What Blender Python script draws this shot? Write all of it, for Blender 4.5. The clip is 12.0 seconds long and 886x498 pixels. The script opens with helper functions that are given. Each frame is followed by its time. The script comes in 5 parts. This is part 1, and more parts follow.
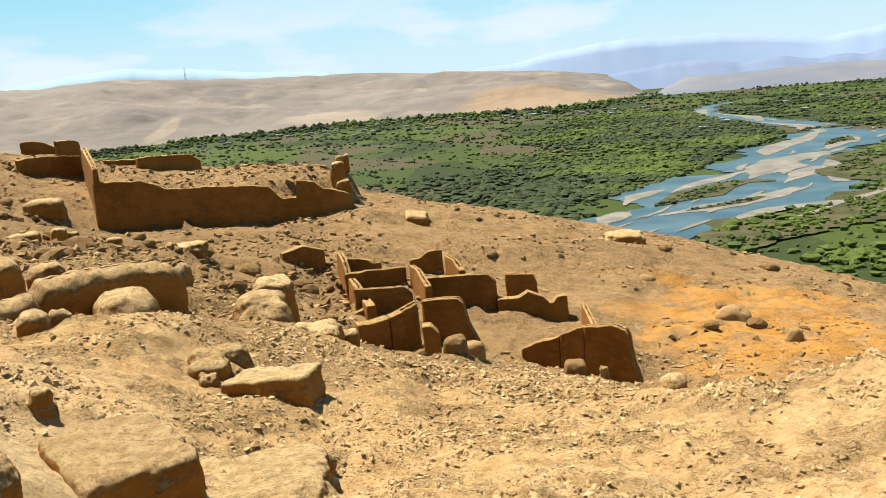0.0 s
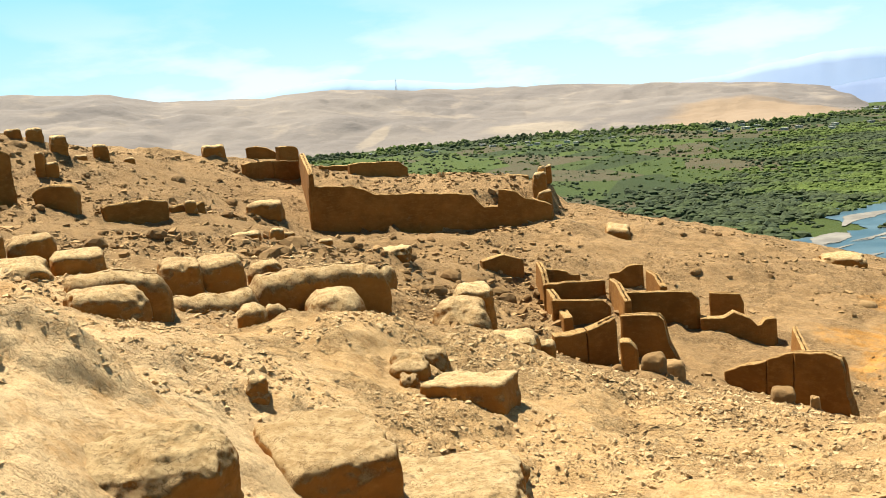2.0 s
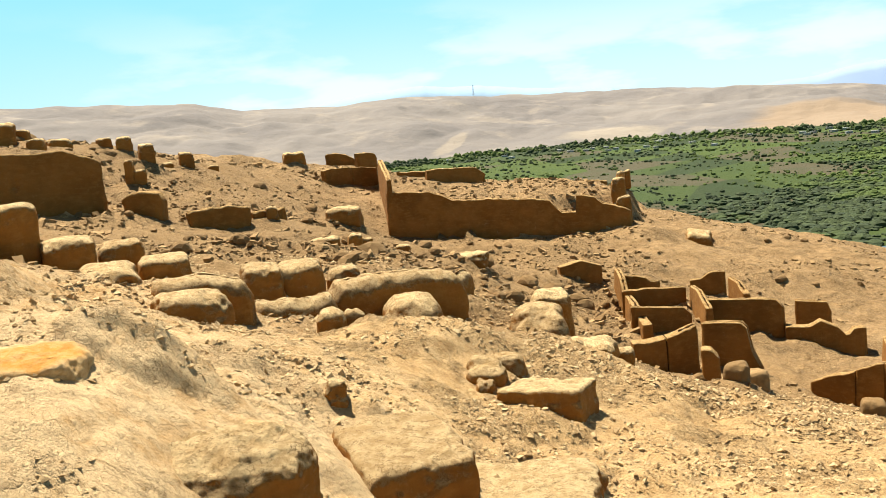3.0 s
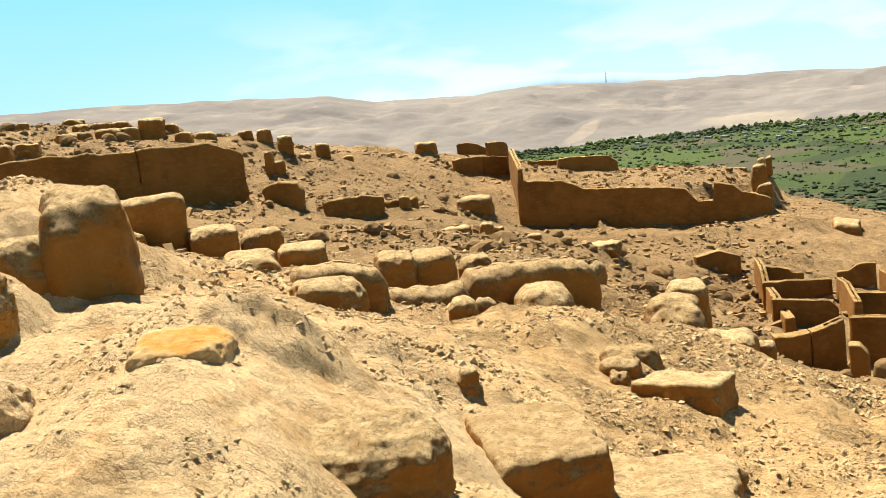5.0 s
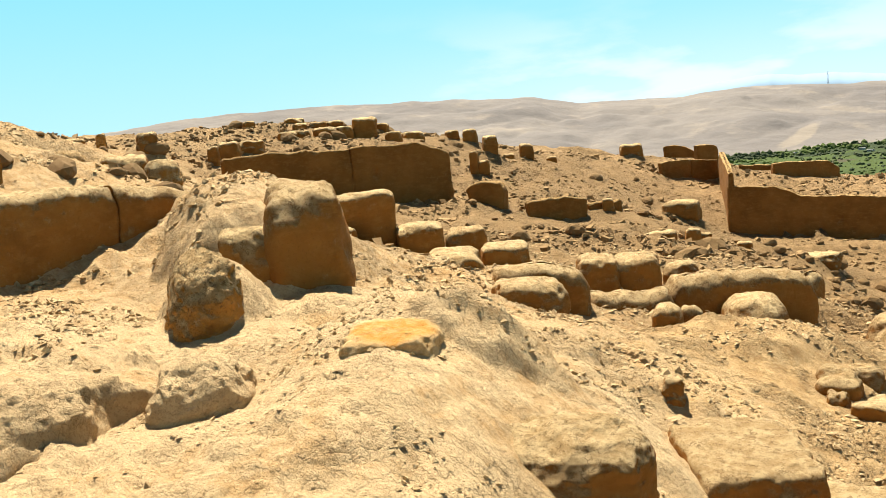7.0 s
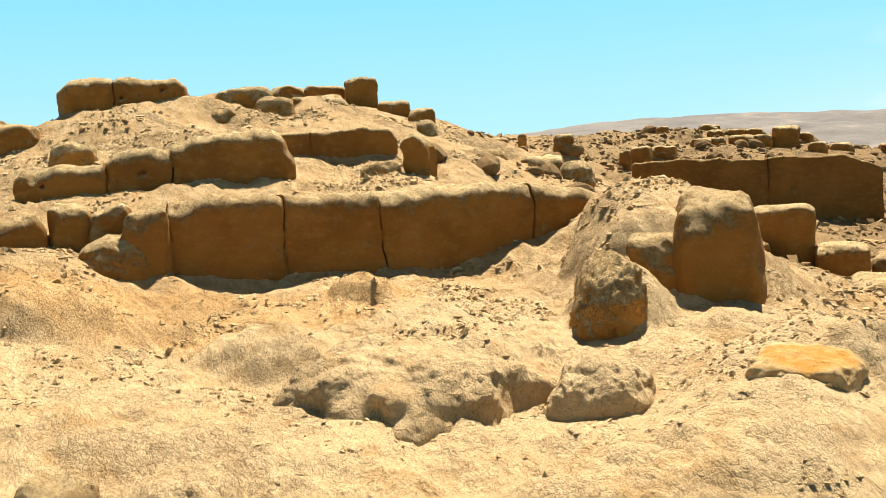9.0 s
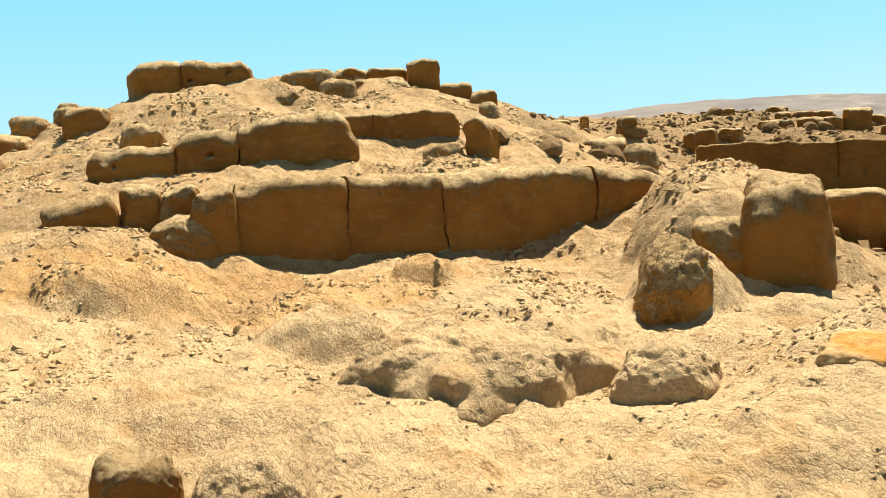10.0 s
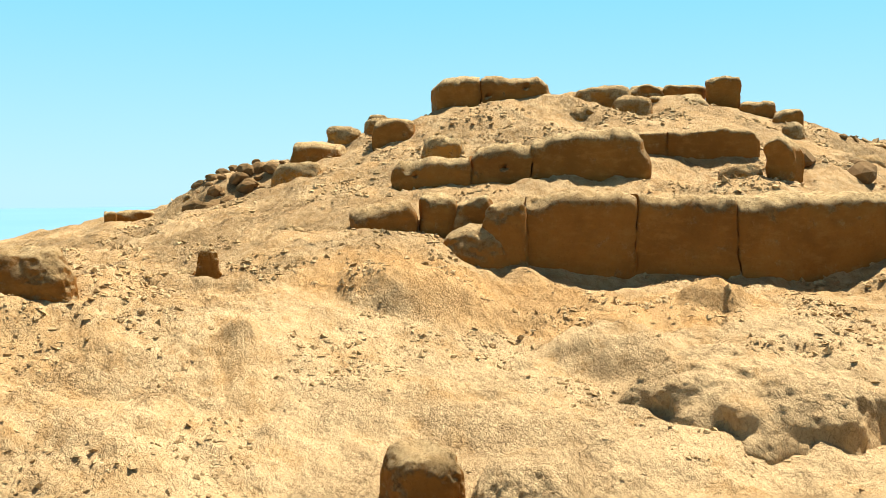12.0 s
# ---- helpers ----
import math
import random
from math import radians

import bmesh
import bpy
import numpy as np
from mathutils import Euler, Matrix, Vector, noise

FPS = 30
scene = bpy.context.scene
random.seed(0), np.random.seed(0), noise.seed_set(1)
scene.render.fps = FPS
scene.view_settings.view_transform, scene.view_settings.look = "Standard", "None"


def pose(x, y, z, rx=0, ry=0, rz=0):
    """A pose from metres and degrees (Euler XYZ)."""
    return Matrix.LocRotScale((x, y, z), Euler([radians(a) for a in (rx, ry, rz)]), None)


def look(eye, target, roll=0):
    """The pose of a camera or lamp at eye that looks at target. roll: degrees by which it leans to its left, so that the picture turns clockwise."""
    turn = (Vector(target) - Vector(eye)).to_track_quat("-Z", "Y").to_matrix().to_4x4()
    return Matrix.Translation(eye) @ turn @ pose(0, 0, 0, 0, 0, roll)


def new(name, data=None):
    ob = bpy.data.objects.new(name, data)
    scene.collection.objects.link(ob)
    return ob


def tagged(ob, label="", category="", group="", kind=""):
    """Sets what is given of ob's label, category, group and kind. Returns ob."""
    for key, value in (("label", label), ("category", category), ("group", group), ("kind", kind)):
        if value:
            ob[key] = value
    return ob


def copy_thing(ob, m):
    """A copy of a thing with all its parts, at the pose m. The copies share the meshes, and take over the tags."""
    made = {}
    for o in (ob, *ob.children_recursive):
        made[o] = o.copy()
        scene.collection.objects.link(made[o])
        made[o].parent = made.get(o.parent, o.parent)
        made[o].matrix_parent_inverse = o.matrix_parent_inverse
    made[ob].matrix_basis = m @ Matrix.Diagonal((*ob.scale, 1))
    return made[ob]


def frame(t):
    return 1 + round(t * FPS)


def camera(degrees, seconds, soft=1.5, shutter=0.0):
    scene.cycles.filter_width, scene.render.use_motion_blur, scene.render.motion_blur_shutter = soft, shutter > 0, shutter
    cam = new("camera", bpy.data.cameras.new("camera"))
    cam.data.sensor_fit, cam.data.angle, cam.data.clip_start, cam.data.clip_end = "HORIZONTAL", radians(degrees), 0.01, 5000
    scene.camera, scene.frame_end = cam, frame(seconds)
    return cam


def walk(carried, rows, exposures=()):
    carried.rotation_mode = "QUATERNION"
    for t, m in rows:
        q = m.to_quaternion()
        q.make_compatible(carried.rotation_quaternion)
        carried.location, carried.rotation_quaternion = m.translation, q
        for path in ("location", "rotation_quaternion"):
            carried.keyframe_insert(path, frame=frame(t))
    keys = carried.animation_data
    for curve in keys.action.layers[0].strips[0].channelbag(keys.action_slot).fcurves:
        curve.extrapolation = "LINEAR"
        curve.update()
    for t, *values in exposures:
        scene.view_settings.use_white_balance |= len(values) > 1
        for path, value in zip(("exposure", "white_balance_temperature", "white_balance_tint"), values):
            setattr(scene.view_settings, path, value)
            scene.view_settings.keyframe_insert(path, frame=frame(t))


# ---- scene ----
cam = camera(51.48, 12.0, 0.85)
PATH = [
    (0.0, pose(0.131, 0.082, 1.746, 79.46, 5.11, -0.95)),
    (0.5, pose(0.117, 0.071, 1.747, 79.88, 4.64, 1.19)),
    (1.0, pose(0.103, 0.077, 1.744, 80.23, 4.70, 4.11)),
    (1.5, pose(0.081, 0.083, 1.738, 80.71, 4.84, 7.94)),
    (2.0, pose(0.080, 0.062, 1.746, 81.20, 4.78, 11.63)),
    (2.5, pose(0.080, 0.047, 1.747, 81.75, 4.80, 14.64)),
    (4.5, pose(0.060, 0.054, 1.743, 81.94, 6.92, 21.17)),
    (5.0, pose(0.044, 0.062, 1.743, 82.12, 6.24, 24.51)),
    (5.5, pose(0.055, 0.053, 1.743, 82.18, 5.91, 25.70)),
    (6.0, pose(0.013, 0.068, 1.738, 82.24, 5.81, 27.10)),
    (6.5, pose(0.031, 0.055, 1.742, 82.61, 5.80, 30.39)),
    (7.0, pose(-0.039, 0.037, 1.744, 83.48, 5.62, 37.07)),
    (7.5, pose(-0.041, -0.009, 1.749, 84.44, 5.02, 45.68)),
    (9.5, pose(-0.138, -0.038, 1.764, 85.26, 2.61, 64.07)),
    (10.0, pose(-0.122, -0.089, 1.760, 84.71, 2.65, 65.76)),
    (10.5, pose(-0.120, -0.120, 1.765, 85.48, 1.68, 71.31)),
    (11.0, pose(-0.132, -0.143, 1.762, 85.73, 1.14, 75.77)),
    (11.5, pose(-0.109, -0.166, 1.764, 85.93, 0.65, 79.94)),
    (12.0, pose(-0.095, -0.186, 1.765, 86.11, 0.24, 83.37)),
]
walk(cam, PATH, [(0.0, 1.24), (2.2, 1.46), (5.5, 1.47), (9.5, 1.40), (12.0, 1.36)])
SKY_TINT = (0.78, 0.64, 0.48)
CLOUD = (7.4, 8.1, 8.9)
VEIL_LOW = (4.3, 7.4, 8.5)
VEIL_HIGH = (1.75, 6.2, 8.7)
SKY_STRENGTH = 0.05

# ---- sun and sky ----
SUN_BEARING, SUN_HEIGHT = 46.0, 62.0
sun_way = Vector((-math.sin(radians(SUN_BEARING)) * math.cos(radians(SUN_HEIGHT)),
                  math.cos(radians(SUN_BEARING)) * math.cos(radians(SUN_HEIGHT)),
                  math.sin(radians(SUN_HEIGHT))))
sun_data = bpy.data.lights.new("sun", "SUN")
sun_data.energy, sun_data.angle, sun_data.color = 5.0, radians(0.53), (1.0, 0.915, 0.75)
sun = new("sun", sun_data)
sun.matrix_world = look(sun_way * 100, (0, 0, 0))

world = bpy.data.worlds.new("sky")
scene.world = world
world.use_nodes = True
wn, wl = world.node_tree.nodes, world.node_tree.links
wn.clear()
w_out, w_bg = wn.new("ShaderNodeOutputWorld"), wn.new("ShaderNodeBackground")
w_sky = wn.new("ShaderNodeTexSky")
w_sky.sky_type, w_sky.sun_disc = "NISHITA", False
w_sky.sun_elevation, w_sky.sun_rotation = radians(SUN_HEIGHT), radians(-SUN_BEARING)
w_sky.altitude, w_sky.air_density, w_sky.dust_density, w_sky.ozone_density = 150, 1.0, 0.0, 2.0
w_tint = wn.new("ShaderNodeMix")
w_tint.data_type, w_tint.blend_type = "RGBA", "MULTIPLY"
w_tint.inputs["Factor"].default_value = 1.0
w_tint.inputs["B"].default_value = (*SKY_TINT, 1)
wl.new(w_sky.outputs[0], w_tint.inputs["A"])
# thin cloud bank low over the inland hills
w_co, w_map = wn.new("ShaderNodeTexCoord"), wn.new("ShaderNodeMapping")
w_map.inputs["Scale"].default_value = (3.2, 3.2, 11.0)
w_map.inputs["Location"].default_value = (0.7, 0.2, 0.35)
wl.new(w_co.outputs["Generated"], w_map.inputs["Vector"])
w_no = wn.new("ShaderNodeTexNoise")
w_no.inputs["Scale"].default_value, w_no.inputs["Detail"].default_value, w_no.inputs["Roughness"].default_value = 1.3, 7, 0.52
wl.new(w_map.outputs[0], w_no.inputs["Vector"])
w_sep = wn.new("ShaderNodeSeparateXYZ")
wl.new(w_co.outputs["Generated"], w_sep.inputs[0])


def w_math(op, a, b):
    n = wn.new("ShaderNodeMath")
    n.operation, n.use_clamp = op, False
    for k, v in enumerate((a, b)):
        if isinstance(v, (int, float)):
            n.inputs[k].default_value = v
        else:
            wl.new(v, n.inputs[k])
    return n.outputs[0]


def w_range(v, lo, hi, a=0.0, b=1.0):
    n = wn.new("ShaderNodeMapRange")
    n.interpolation_type = "SMOOTHSTEP"
    n.inputs[1].default_value, n.inputs[2].default_value, n.inputs[3].default_value, n.inputs[4].default_value = lo, hi, a, b
    wl.new(v, n.inputs[0])
    return n.outputs[0]


cloud = w_range(w_no.outputs[0], 0.42, 0.60)
low = w_math("MULTIPLY", w_range(w_sep.outputs[2], 0.16, 0.03), w_range(w_sep.outputs[2], -0.02, 0.02))
inland = w_range(w_sep.outputs[0], -0.80, -0.45)
cover = w_math("MULTIPLY", w_math("MULTIPLY", cloud, low), inland)
haze = w_math("MULTIPLY", w_range(w_sep.outputs[2], 0.13, 0.0), 0.45)
cover = w_math("MAXIMUM", w_math("MULTIPLY", cover, 0.85), w_math("MULTIPLY", haze, inland))
w_veil = wn.new("ShaderNodeMix")
w_veil.data_type = "RGBA"
wl.new(w_range(w_sep.outputs[2], -0.05, 0.3), w_veil.inputs["Factor"])
w_veil.inputs["A"].default_value, w_veil.inputs["B"].default_value = (*VEIL_LOW, 1), (*VEIL_HIGH, 1)
w_hazy = wn.new("ShaderNodeMix")
w_hazy.data_type = "RGBA"
wl.new(w_range(w_sep.outputs[2], 0.18, 0.48, 0.9, 0.0), w_hazy.inputs["Factor"])
wl.new(w_tint.outputs["Result"], w_hazy.inputs["A"])
wl.new(w_veil.outputs["Result"], w_hazy.inputs["B"])
w_mix = wn.new("ShaderNodeMix")
w_mix.data_type = "RGBA"
wl.new(cover, w_mix.inputs["Factor"])
wl.new(w_hazy.outputs["Result"], w_mix.inputs["A"])
w_mix.inputs["B"].default_value = (*CLOUD, 1)
wl.new(w_mix.outputs["Result"], w_bg.inputs["Color"])
w_bg.inputs["Strength"].default_value = SKY_STRENGTH
wl.new(w_bg.outputs[0], w_out.inputs["Surface"])


# ---- materials ----
class Nodes:
    """Short hand for one node material."""

    def __init__(self, name, rough=0.95, spec=0.15):
        self.m = bpy.data.materials.new(name)
        self.m.use_nodes = True
        self.n, self.l = self.m.node_tree.nodes, self.m.node_tree.links
        self.b = self.n["Principled BSDF"]
        self.b.inputs["Roughness"].default_value = rough
        self.b.inputs["Specular IOR Level"].default_value = spec
        self.pos = self.n.new("ShaderNodeNewGeometry").outputs["Position"]

    def put(self, v, socket):
        if isinstance(v, (int, float)):
            socket.default_value = v
        elif isinstance(v, tuple):
            socket.default_value = (*v, 1) if len(v) == 3 else v
        else:
            self.l.new(v, socket)

    def noise(self, scale, detail=5, rough=0.55, stretch=None):
        t = self.n.new("ShaderNodeTexNoise")
        t.inputs["Scale"].default_value, t.inputs["Detail"].default_value, t.inputs["Roughness"].default_value = scale, detail, rough
        src = self.pos
        if stretch:
            mp = self.n.new("ShaderNodeMapping")
            mp.inputs["Scale"].default_value = stretch
            self.l.new(src, mp.inputs["Vector"])
            src = mp.outputs[0]
        self.l.new(src, t.inputs["Vector"])
        return t.outputs[0]

    def voronoi(self, scale, feature="F1", stretch=None, out=0):
        t = self.n.new("ShaderNodeTexVoronoi")
        t.feature = feature
        t.inputs["Scale"].default_value = scale
        src = self.pos
        if stretch:
            mp = self.n.new("ShaderNodeMapping")
            mp.inputs["Scale"].default_value = stretch[:3]
            mp.inputs["Rotation"].default_value = (0, 0, stretch[3] if len(stretch) > 3 else 0)
            self.l.new(src, mp.inputs["Vector"])
            src = mp.outputs[0]
        self.l.new(src, t.inputs["Vector"])
        return t.outputs[out]

    def flakes(self, scale, warp, stretch=(1, 1, 1)):
        """Broken plates: how near their rims, and a value for each plate."""
        t = self.n.new("ShaderNodeTexNoise")
        t.inputs["Scale"].default_value, t.inputs["Detail"].default_value = scale * 0.55, 5
        self.l.new(self.pos, t.inputs["Vector"])
        off = self.n.new("ShaderNodeVectorMath")
        off.operation = "MULTIPLY_ADD"
        off.inputs[1].default_value = (warp,) * 3
        self.l.new(t.outputs["Color"], off.inputs[0])
        self.l.new(self.pos, off.inputs[2])
        mp = self.n.new("ShaderNodeMapping")
        mp.inputs["Scale"].default_value = stretch
        self.l.new(off.outputs[0], mp.inputs["Vector"])
        rim, cell = self.n.new("ShaderNodeTexVoronoi"), self.n.new("ShaderNodeTexVoronoi")
        rim.feature = "DISTANCE_TO_EDGE"
        for v in (rim, cell):
            v.inputs["Scale"].default_value = scale
            self.l.new(mp.outputs[0], v.inputs["Vector"])
        s = self.n.new("ShaderNodeSeparateColor")
        self.l.new(cell.outputs["Color"], s.inputs[0])
        return rim.outputs["Distance"], s.outputs[0]

    def range(self, v, lo, hi, a=0.0, b=1.0):
        t = self.n.new("ShaderNodeMapRange")
        t.interpolation_type = "SMOOTHSTEP"
        for k, q in enumerate((lo, hi, a, b)):
            t.inputs[k + 1].default_value = q
        self.l.new(v, t.inputs[0])
        return t.outputs[0]

    def math(self, op, a, b=0.0):
        t = self.n.new("ShaderNodeMath")
        t.operation = op
        self.put(a, t.inputs[0])
        self.put(b, t.inputs[1])
        return t.outputs[0]

    def mix(self, fac, a, b, blend="MIX"):
        t = self.n.new("ShaderNodeMix")
        t.data_type, t.blend_type = "RGBA", blend
        self.put(fac, t.inputs["Factor"])
        self.put(a, t.inputs["A"])
        self.put(b, t.inputs["B"])
        return t.outputs["Result"]

    def rand(self):
        return self.n.new("ShaderNodeObjectInfo").outputs["Random"]

    def island(self):
        return self.n.new("ShaderNodeNewGeometry").outputs["Random Per Island"]

    def bump(self, height, dist, strength=1.0, onto=None):
        t = self.n.new("ShaderNodeBump")
        t.inputs["Distance"].default_value, t.inputs["Strength"].default_value = dist, strength
        self.l.new(height, t.inputs["Height"])
        if onto is not None:
            self.l.new(onto, t.inputs["Normal"])
        return t.outputs[0]

    def done(self, colour, normal=None):
        self.put(colour, self.b.inputs["Base Color"])
        if normal is not None:
            self.l.new(normal, self.b.inputs["Normal"])
        return self.m


def near_spot(k, x, y, rx, ry, wobble=0.0):
    """1 inside a spot of the plan, 0 outside, with an uneven edge."""
    s = k.n.new("ShaderNodeSeparateXYZ")
    k.l.new(k.pos, s.inputs[0])
    dx = k.math("DIVIDE", k.math("SUBTRACT", s.outputs[0], x), rx)
    dy = k.math("DIVIDE", k.math("SUBTRACT", s.outputs[1], y), ry)
    d = k.math("SQRT", k.math("ADD", k.math("MULTIPLY", dx, dx), k.math("MULTIPLY", dy, dy)))
    d = k.math("ADD", d, k.math("MULTIPLY", k.math("SUBTRACT", k.noise(1.6 / max(rx, 0.6), 6), 0.5), wobble))
    return k.range(d, 0.75, 1.15, 1.0, 0.0)


def make_ground():
    k = Nodes("desert_ground")
    big, mid, fine = k.noise(0.16, 6, 0.6), k.noise(1.3, 8, 0.7), k.noise(30, 6, 0.75)
    gravel = k.range(k.math("ADD", k.math("MULTIPLY", k.noise(0.55, 5, 0.62), 0.7), k.math("MULTIPLY", mid, 0.3)), 0.47, 0.60)
    firm = near_spot(k, -10.5, 2.5, 8.0, 8.5, 0.6)
    gravel = k.math("MULTIPLY", gravel, k.range(firm, 0, 1, 1.0, 0.6))
    c = k.mix(k.range(mid, 0.40, 0.60), (0.47, 0.312, 0.152), (0.57, 0.418, 0.235))
    c = k.mix(k.math("MULTIPLY", k.range(k.noise(4.2, 7, 0.68, (1, 1.5, 1)), 0.48, 0.60), 0.7), c, (0.40, 0.238, 0.096))
    c = k.mix(k.math("MULTIPLY", gravel, 0.42), c, k.mix(k.range(k.noise(3.1, 6, 0.7), 0.4, 0.6), (0.31, 0.20, 0.092), (0.46, 0.318, 0.155)))
    c = k.mix(k.math("MULTIPLY", k.range(big, 0.42, 0.62), 0.3), c, (0.36, 0.23, 0.105))
    # brown rubble slope round the compound, trodden earth before it
    c = k.mix(k.math("MULTIPLY", near_spot(k, 4, 46, 42, 31, 0.5), 0.86), c, k.mix(k.range(k.noise(2.4, 8, 0.75), 0.42, 0.6), (0.293, 0.185, 0.086), (0.176, 0.107, 0.047)))
    c = k.mix(k.math("MULTIPLY", near_spot(k, -24, 33, 20, 16, 0.5), 0.6), c, (0.215, 0.133, 0.058))
    c = k.mix(k.math("MULTIPLY", near_spot(k, -7, 24, 12, 9, 0.6), 0.45), c, (0.221, 0.140, 0.062))
    c = k.mix(k.math("MULTIPLY", near_spot(k, 0.5, 13.5, 7.5, 5.5, 0.9), 0.5), c, k.mix(k.range(k.noise(3.3, 8, 0.75), 0.42, 0.58), (0.52, 0.345, 0.155), (0.33, 0.205, 0.085)))
    c = k.mix(k.math("MULTIPLY", k.math("MULTIPLY", near_spot(k, -6.8, 4.4, 6.5, 6.5, 0.8), k.range(mid, 0.36, 0.50)), 0.75), c, (0.54, 0.395, 0.222))
    rim, cell = k.flakes(9.0, 0.26, (1, 1.45, 1))
    rim2, cell2 = k.flakes(23, 0.12, (1, 1.4, 1))
    c = k.mix(k.math("MULTIPLY", k.range(cell, 0.45, 0.9), k.range(gravel, 0, 1, 0.10, 0.35)), c, (0.34, 0.21, 0.09))
    c = k.mix(k.math("MULTIPLY", k.range(cell2, 0.55, 0.95), k.range(gravel, 0, 1, 0.15, 0.40)), c, (0.58, 0.425, 0.232))
    # small shadows under the flakes, painted as dark lines along plate rims
    chip = k.math("MULTIPLY", k.range(rim, 0.0, 0.09, 1, 0), k.range(k.noise(4.1, 7, 0.75), 0.50, 0.57))
    c = k.mix(k.math("MULTIPLY", chip, k.range(gravel, 0, 1, 0.26, 0.72)), c, (0.085, 0.046, 0.016))
    rim_shade2 = k.math("MULTIPLY", k.range(rim2, 0.0, 0.11, 1, 0), k.range(k.noise(6.7, 7, 0.75), 0.51, 0.58))
    c = k.mix(k.math("MULTIPLY", rim_shade2, k.range(gravel, 0, 1, 0.24, 0.64)), c, (0.10, 0.056, 0.02))
    c = k.mix(k.math("MULTIPLY", k.range(fine, 0.54, 0.58), k.range(gravel, 0, 1, 0.24, 0.36)), c, (0.16, 0.072, 0.028))
    # rusty slope below the rooms and a reddish stretch by the terrace
    c = k.mix(k.math("MULTIPLY", k.math("MULTIPLY", near_spot(k, 10.5, 27.5, 4.6, 8.0, 2.2), k.range(k.noise(1.1, 8, 0.72), 0.36, 0.6)), 0.8), c, (0.555, 0.263, 0.048))
    c = k.mix(k.math("MULTIPLY", near_spot(k, -12.2, 2.6, 1.3, 3.5, 1.2), 0.45), c, (0.500, 0.268, 0.085))
    n = k.bump(k.noise(2.6, 8, 0.6), 0.08, 1.0)
    n = k.bump(k.math("MULTIPLY", k.noise(7.5, 8, 0.70, (1, 1.5, 1)), k.range(gravel, 0, 1, 0.7, 1.0)), 0.07, 1.0, n)
    n = k.bump(k.noise(45, 4, 0.6), 0.006, 0.8, n)
    leaf = k.math("DIVIDE", k.math("FLOOR", k.math("MULTIPLY", k.noise(3.4, 7, 0.6, (1, 1.4, 1)), 16)), 16)
    n = k.bump(leaf, 0.40, 1.0, n)
    n = k.bump(k.math("MULTIPLY", k.math("ADD", cell, k.math("MULTIPLY", k.range(rim, 0.0, 0.12), 0.35)), k.range(gravel, 0, 1, 0.35, 1.0)), 0.034, 1.0, n)
    n = k.bump(k.math("MULTIPLY", k.math("ADD", cell2, k.math("MULTIPLY", k.range(rim2, 0.0, 0.15), 0.35)), k.range(gravel, 0, 1, 0.35, 1.0)), 0.015, 1.0, n)
    return k.done(c, n)


